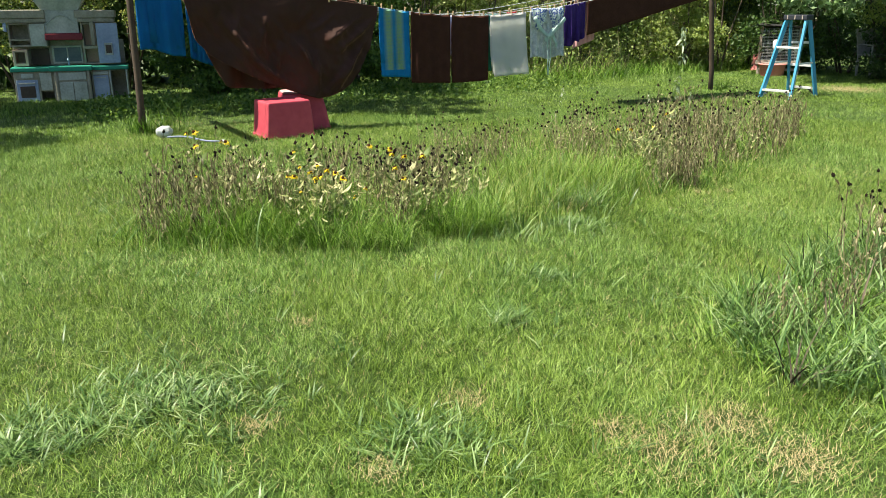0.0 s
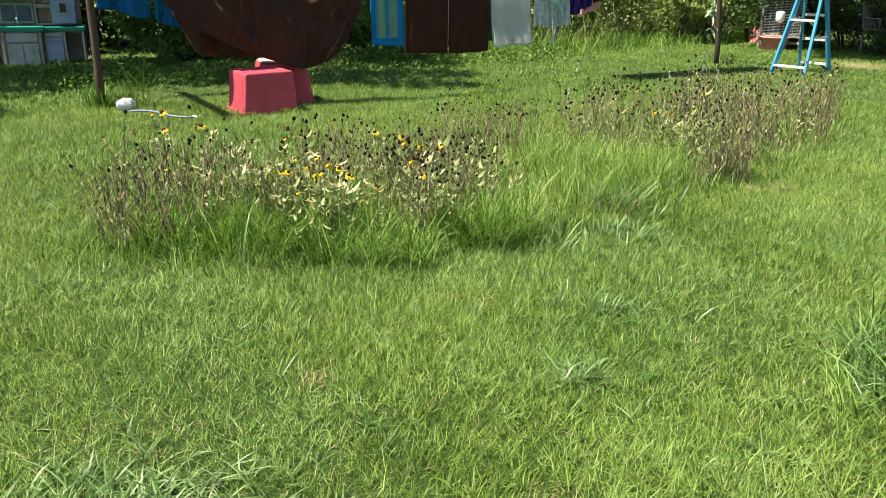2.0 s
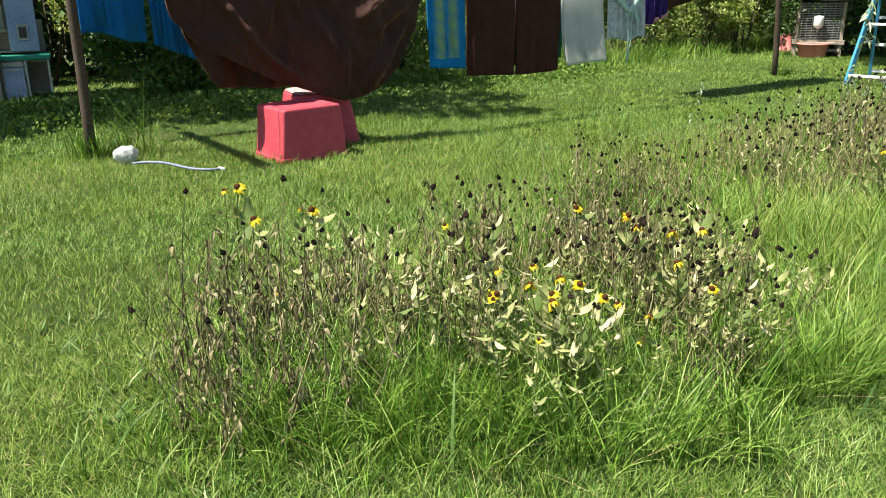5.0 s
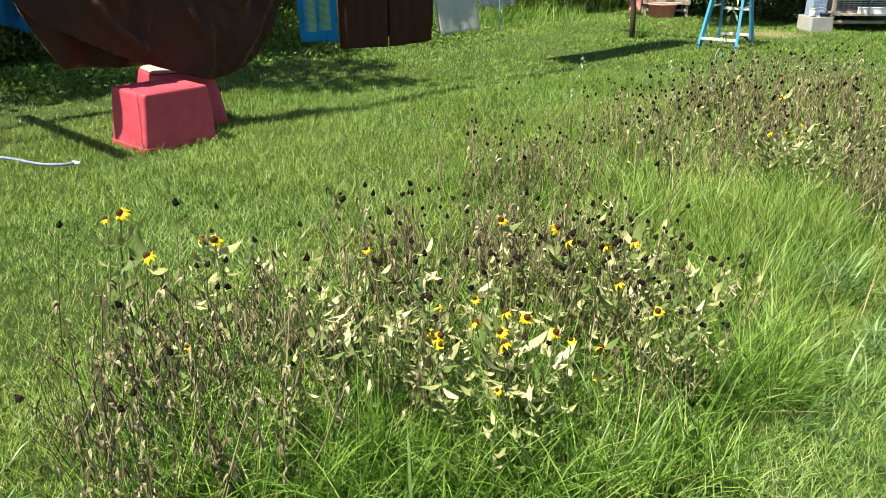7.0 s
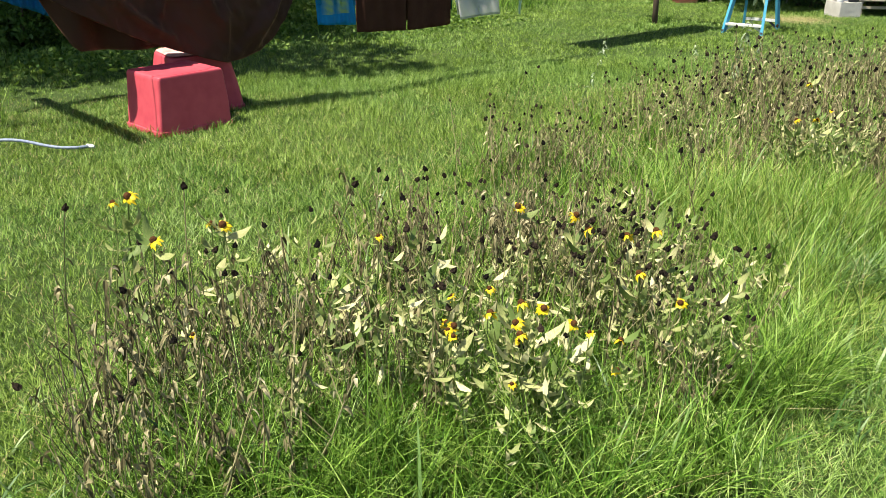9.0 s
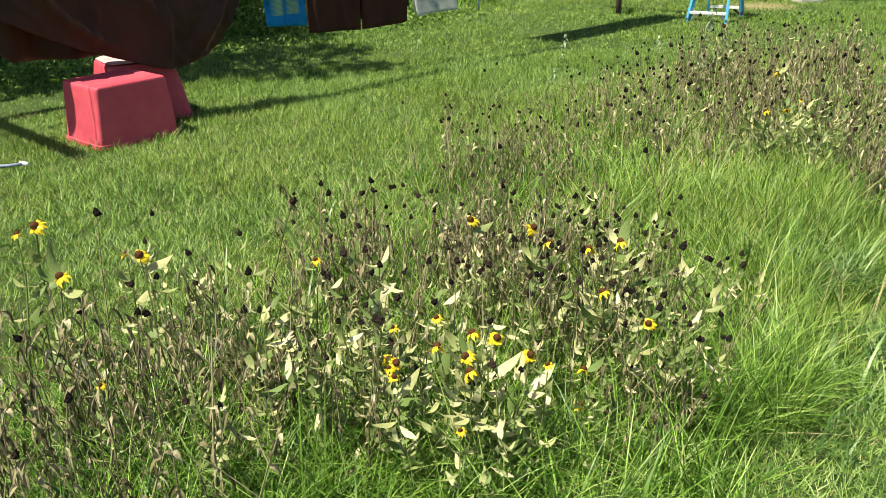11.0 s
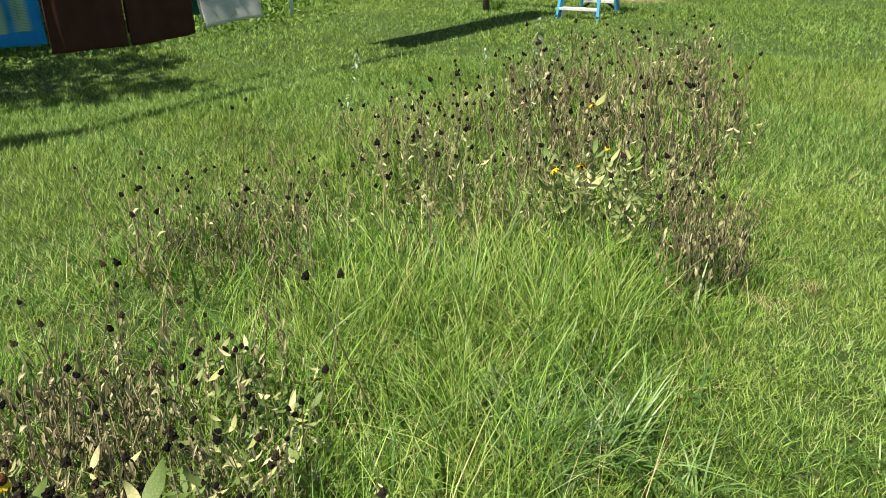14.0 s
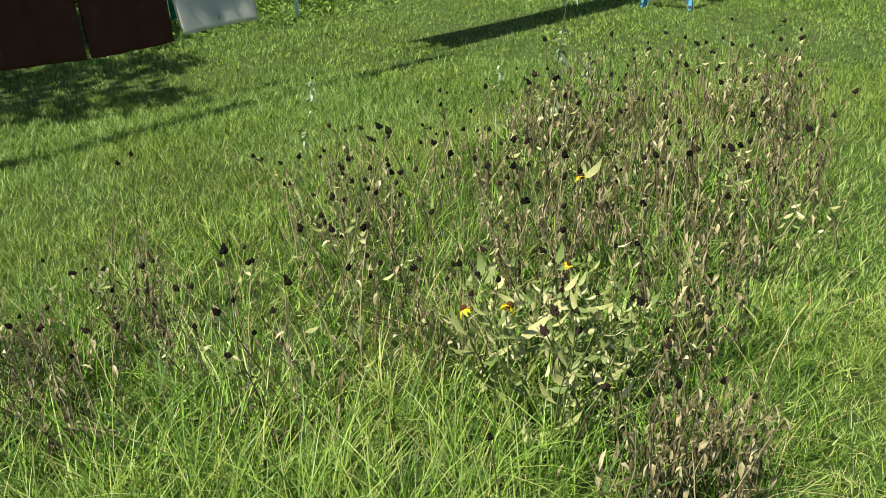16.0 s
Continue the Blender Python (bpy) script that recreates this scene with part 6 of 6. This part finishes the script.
def plant(name, seed, nst, h, spread, leaf_len, leaf_w, nleaf, curl, branch, leaf_mat, stem_mat, heads, flowers, label, category, rad=0.0028):
    """A plant of stems, leaves, black heads and yellow blooms; yellowing leaves hang as parts of their own."""
    r = random.Random(seed)
    ob = thing(name, pose(0, 0, 0), label, category, "flower bed plants")
    sb, lb, tips, big_leaves = stems_and_leaves(r, nst, h, spread, leaf_len, leaf_w, nleaf, curl, branch, rad, leaf_mat is M_PALELEAF)
    part("stem_clump", sb, stem_mat, ob)
    if len(lb.verts):
        part("foliage", lb, leaf_mat, ob)
    else:
        lb.free()
    for c, out, side, ln, i in big_leaves:
        f = part("leaf", LEAVES[i], None, ob)
        m = Matrix((out * ln, side * ln, out.cross(side) * ln)).transposed().to_4x4()
        m.translation = c
        f.matrix_basis = m
    tips.sort(key=lambda t: -t[0].z)
    for i, (p, d) in enumerate(tips[:heads + flowers]):
        tilt = Vector((d.x + r.uniform(-0.5, 0.5), d.y + r.uniform(-0.7, 0.3), 1.0 if i >= flowers else 0.7)).normalized()
        m = Matrix.Translation(p) @ tilt.to_track_quat("Z", "Y").to_matrix().to_4x4()
        if i < flowers:
            f = part("flower", CONE, None, ob, "dark brown flower cone")
            f.matrix_basis = m
            part("petals", PETALS, None, f, "yellow ray petals")
        else:
            f = part("seed_head", HEAD, None, ob)
            f.matrix_basis = m @ Matrix.Diagonal((*[r.uniform(0.70, 1.1)] * 3, 1))
    return ob


KINDS = {}
for i in range(5):
    KINDS["dead", i] = plant("dead_plant", 100 + i, 8, 0.50, 0.13, 0.043, 0.0135, 12, 1.3, 2, M_DEADLEAF, M_DEADSTEM, (0, 1, 0, 2, 0)[i], 0,
                             "withered grey-brown flower stalks with shrivelled leaves", "dead plant")
for i in range(4):
    KINDS["pale", i] = plant("coneflower_plant", 200 + i, 5, 0.46, 0.11, 0.075, 0.024, 11, 0.6, 1, M_PALELEAF, M_GREENSTEM, 2, 0,
                             "yellowing coneflower plant with pale drooping leaves", "flower")
for i in range(4):
    KINDS["head", i] = plant("coneflower_plant", 300 + i, 5, 0.54, 0.13, 0.046, 0.013, 7, 0.9, 2, (M_DEADLEAF, M_DEADLEAF, M_DEADLEAF, M_PALELEAF)[i], M_DEADSTEM, 5, 0,
                             "dried coneflower stems topped with black seed heads", "flower")
for i in range(2):
    KINDS["weed", i] = plant("thistle", 400 + i, 1, 1.15, 0.01, 0.085, 0.03, 44, 0.6, (1, 0)[i], M_THISTLE, M_GREENSTEM, 1, 0,
                             "tall green thistle rising above the bed", "weed")
for i in range(2):
    KINDS["bud", i] = plant("coneflower_plant", 500 + i, 4, 0.56, 0.10, 0.064, 0.021, 9, 0.4, 1, M_PALELEAF, M_GREENSTEM, 2, 0,
                            "green coneflower plant with a few dark heads", "flower")
for i in range(3):
    KINDS["single", i] = plant("coneflower_stalk", 600 + i, 1, 0.5, 0.01, 0.035, 0.010, 4, 0.9, 0, M_DEADLEAF, M_DEADSTEM, 1, 0,
                               "single dried coneflower stalk with a black seed head", "flower", 0.0022)
    KINDS["bloom", i] = plant("coneflower_stalk", 700 + i, 1, 0.46, 0.01, 0.062, 0.023, 12, 0.5, 0, M_PALELEAF, M_GREENSTEM, 0, 1,
                              "coneflower stalk with pale leaves and a yellow bloom", "flower")
KINDS["twig", 0] = plant("bare_twigs", 800, 4, 0.45, 0.03, 0.02, 0.006, 0, 1.0, 1, M_DEADLEAF, M_DARKTWIG, 0, 0, "bare dark twigs curving out of the withered stand", "twig", 0.0022)
placed = {}


def crown_of(ob):
    """Where the top flower or head of a single stalk sits."""
    return next(c for c in ob.children if c.name.startswith(("flower", "seed_head"))).matrix_basis.translation.copy()


def stalk(kind, x, y, z):
    """One stalk whose head is at x, y, z."""
    i = rnd.randrange(3)
    tip = crown_of(KINDS[kind, i])
    size = (z + 0.01) / tip.z
    turn = pose(0, 0, 0, 0, 0, rnd.uniform(0, 360))
    off = turn @ Vector((tip.x * size, tip.y * size, 0))
    m = pose(x - off.x, y - off.y, -0.01) @ turn @ Matrix.Diagonal((size, size, size, 1))
    ob = KINDS[kind, i]
    if (kind, i) in placed:
        ob = copy_thing(ob, m)
    placed[kind, i] = True
    ob.matrix_basis = m


def put(kind, x, y, size=1.0):
    i = rnd.randrange(sum(1 for k in KINDS if k[0] == kind))
    src = KINDS[kind, i]
    m = pose(x, y, -0.01, 0, 0, rnd.uniform(0, 360)) @ Matrix.Diagonal((size, size, size * rnd.uniform(0.92, 1.08), 1))
    if (kind, i) not in placed:
        placed[kind, i] = True
        src.matrix_basis = m
    else:
        ob = copy_thing(src, m)
        ob.matrix_basis = m


def fill(kind, poly, n, lo=0.85, hi=1.15, gap=0.12):
    """Sets n plants in a polygon, keeping them a little apart."""
    done, tries = [], 0
    x0, x1 = min(p[0] for p in poly), max(p[0] for p in poly)
    y0, y1 = min(p[1] for p in poly), max(p[1] for p in poly)
    while len(done) < n and tries < n * 60:
        tries += 1
        x, y = rnd.uniform(x0, x1), rnd.uniform(y0, y1)
        if not inside(poly, np.array([x]), np.array([y]))[0] or any(math.hypot(x - a, y - b) < gap for a, b in done):
            continue
        done.append((x, y))
        put(kind, x, y, rnd.uniform(lo, hi))


# each clump of the bed: kind, count, size range and spacing over its outline
CLUMPS = (
    # withered stand at the corner, and the thinner one beside it
    ([(-0.62, 4.1), (-0.5, 3.58), (-0.25, 3.42), (-0.06, 3.65), (-0.1, 4.2), (-0.4, 4.38)], (("dead", 11, 0.85, 1.12, 0.11),)),
    ([(-0.12, 3.78), (0.12, 3.75), (0.14, 4.3), (-0.1, 4.4)], (("dead", 4, 0.75, 1.0, 0.13), ("pale", 1, 0.8, 0.9, 0.2))),
    # yellowing leaves on tan stalks
    ([(0.14, 3.72), (0.42, 3.72), (0.52, 4.4), (0.2, 4.42)], (("pale", 8, 0.85, 1.08, 0.11), ("dead", 4, 0.8, 1.0, 0.15))),
    ([(-0.65, 4.4), (-0.1, 4.25), (0.1, 4.6), (-0.45, 4.85)], (("bud", 4, 0.85, 1.0, 0.14),)),
    # the bright clump of blooms
    ([(0.5, 3.55), (0.72, 3.55), (0.86, 4.0), (0.58, 4.08)], (("pale", 4, 0.7, 0.88, 0.12),)),
    # dark heads at the back
    ([(0.2, 4.72), (0.6, 4.68), (0.65, 5.1), (0.3, 5.15)], (("dead", 4, 0.75, 0.95, 0.13), ("head", 3, 0.75, 0.9, 0.14))),
    ([(0.82, 4.05), (1.1, 4.1), (1.1, 4.6), (0.8, 4.6)], (("head", 4, 0.75, 0.92, 0.13), ("pale", 3, 0.75, 0.9, 0.15), ("dead", 2, 0.75, 0.9, 0.2))),
    # heads and drooping leaves
    ([(1.1, 4.55), (1.55, 4.62), (1.6, 4.15), (1.28, 3.82), (0.98, 4.05)], (("head", 9, 0.74, 0.95, 0.13), ("pale", 9, 0.72, 0.92, 0.14), ("dead", 3, 0.7, 0.85, 0.2))),
    ([(0.95, 3.62), (1.12, 3.62), (1.15, 3.8), (0.98, 3.82)], (("dead", 2, 0.6, 0.72, 0.08), ("pale", 1, 0.6, 0.7, 0.1))),
    # a low brown patch, and greener heads behind it
    ([(0.8, 5.2), (1.22, 5.2), (1.18, 4.65), (0.78, 4.65)], (("dead", 10, 0.72, 0.92, 0.11), ("head", 2, 0.75, 0.9, 0.2))),
    ([(1.22, 5.2), (1.58, 5.12), (1.52, 4.6), (1.22, 4.65)], (("head", 4, 0.75, 0.95, 0.14), ("pale", 4, 0.7, 0.88, 0.15), ("dead", 2, 0.6, 0.8, 0.2))),
    # far half of the bed
    ([(0.84, 6.3), (1.8, 6.85), (2.3, 6.2), (1.4, 5.8)], (("dead", 6, 0.6, 0.84, 0.18), ("head", 8, 0.68, 0.88, 0.2))),
    ([(2.25, 6.45), (3.1, 7.5), (3.9, 8.5), (3.3, 8.2), (2.3, 7.3)], (("dead", 5, 0.7, 0.9, 0.2), ("head", 11, 0.75, 0.95, 0.2))),
    ([(2.2, 5.75), (2.8, 6.05), (3.2, 7.2), (2.5, 6.7)], (("head", 8, 0.75, 0.98, 0.16), ("dead", 2, 0.7, 0.85, 0.2))),
    ([(3.0, 6.5), (3.15, 6.1), (3.6, 6.0), (4.4, 7.0), (5.2, 8.2), (4.9, 8.75), (3.8, 8.5)], (("dead", 19, 0.88, 1.18, 0.18), ("head", 18, 0.85, 1.1, 0.19))),
    ([(3.2, 6.55), (3.4, 6.15), (2.9, 5.55), (2.76, 5.75)], (("pale", 7, 0.78, 0.98, 0.11),)),
    ([(3.08, 5.32), (3.34, 5.38), (3.4, 5.66), (3.14, 5.6)], (("dead", 6, 0.7, 0.9, 0.07), ("head", 1, 0.7, 0.8, 0.1))),
    # the neglected bed
    ([(3.7, 2.9), (4.6, 2.9), (4.8, 3.7), (4.1, 3.6)], (("head", 11, 0.85, 1.1, 0.14), ("dead", 5, 0.7, 0.9, 0.16))),
    ([(2.95, 2.2), (3.5, 2.1), (3.6, 2.7), (3.2, 2.7)], (("dead", 4, 0.5, 0.7, 0.2),)),
)
for outline, kinds in CLUMPS:
    for kind, count, lo, hi, gap in kinds:
        fill(kind, outline, count, lo, hi, gap)
for x, y, size in ((-0.62, 3.85, 0.95), (-0.55, 3.7, 0.8), (-0.68, 4.0, 0.75)):
    put("twig", x, y, size)
put("weed", 3.63, 8.28, 1.05)
put("weed", 3.70, 8.22, 0.5)
put("weed", 3.52, 8.35, 0.45)
put("weed", 2.2, 7.95, 0.55)
BLOOMS = ((-0.61, 4.52, 0.55), (-0.57, 4.58, 0.55), (-0.27, 4.35, 0.52), (-0.23, 4.33, 0.52), (-0.44, 4.27, 0.5), (-0.29, 3.88, 0.36), (0.28, 4.31, 0.46), (0.45, 3.86, 0.44), (0.57, 3.87, 0.45), (0.65, 3.8, 0.43),
          (0.55, 3.77, 0.42), (0.62, 3.74, 0.4), (0.55, 3.5, 0.353), (1.08, 3.97, 0.42), (1.24, 4.22, 0.46), (1.12, 4.19, 0.46), (0.88, 3.61, 0.3), (0.93, 3.72, 0.33), (1.16, 3.83, 0.38), (0.99, 4.36, 0.48),
          (1.01, 4.27, 0.46), (0.81, 4.48, 0.48), (2.89, 5.83, 0.42), (2.77, 5.84, 0.42), (3.11, 6.03, 0.42), (3.32, 6.6, 0.46))
STALKS = ((-0.73, 4.4, 0.58), (-0.37, 4.52, 0.6), (0.96, 4.09, 0.46), (0.98, 4.03, 0.45), (0.85, 3.96, 0.45), (1.39, 4.1, 0.48), (1.36, 3.8, 0.4), (1.03, 4.3, 0.48), (0.23, 4.77, 0.5), (0.36, 4.82, 0.5),
          (0.53, 4.93, 0.5), (0.6, 4.13, 0.5), (0.69, 4.16, 0.48), (1.64, 4.92, 0.54), (1.11, 4.35, 0.5), (1.3, 4.4, 0.48), (0.80, 4.20, 0.44), (1.73, 4.90, 0.54), (1.14, 5.30, 0.49),
          (2.66, 6.77, 0.64), (4.29, 6.79, 0.49), (3.03, 5.66, 0.43))
FAR_STALKS = ((2.65, 7.23, 0.52), (3.09, 7.12, 0.5), (2.51, 6.91, 0.5), (2.75, 6.78, 0.48), (2.9, 6.93, 0.48), (3.3, 6.83, 0.5), (3.01, 6.75, 0.48), (2.66, 6.78, 0.48), (2.33, 6.41, 0.45), (2.84, 6.95, 0.52), (2.05, 5.95, 0.4), (2.11, 5.98, 0.42), (1.99, 6.09, 0.45), (2.12, 6.2, 0.5), (3.03, 5.46, 0.4), (2.74, 5.34, 0.4), (1.58, 7.27, 0.45), (1.65, 7.22, 0.5), (3.17, 7.6, 0.55), (2.95, 5.69, 0.42))
for x, y, z in BLOOMS:
    stalk("bloom", x, y, z)
for _ in range(9):
    stalk("bloom", rnd.uniform(0.4, 0.82), rnd.uniform(3.58, 3.84), rnd.uniform(0.37, 0.44))
for x, y, z in STALKS + FAR_STALKS:
    stalk("single", x, y, z)
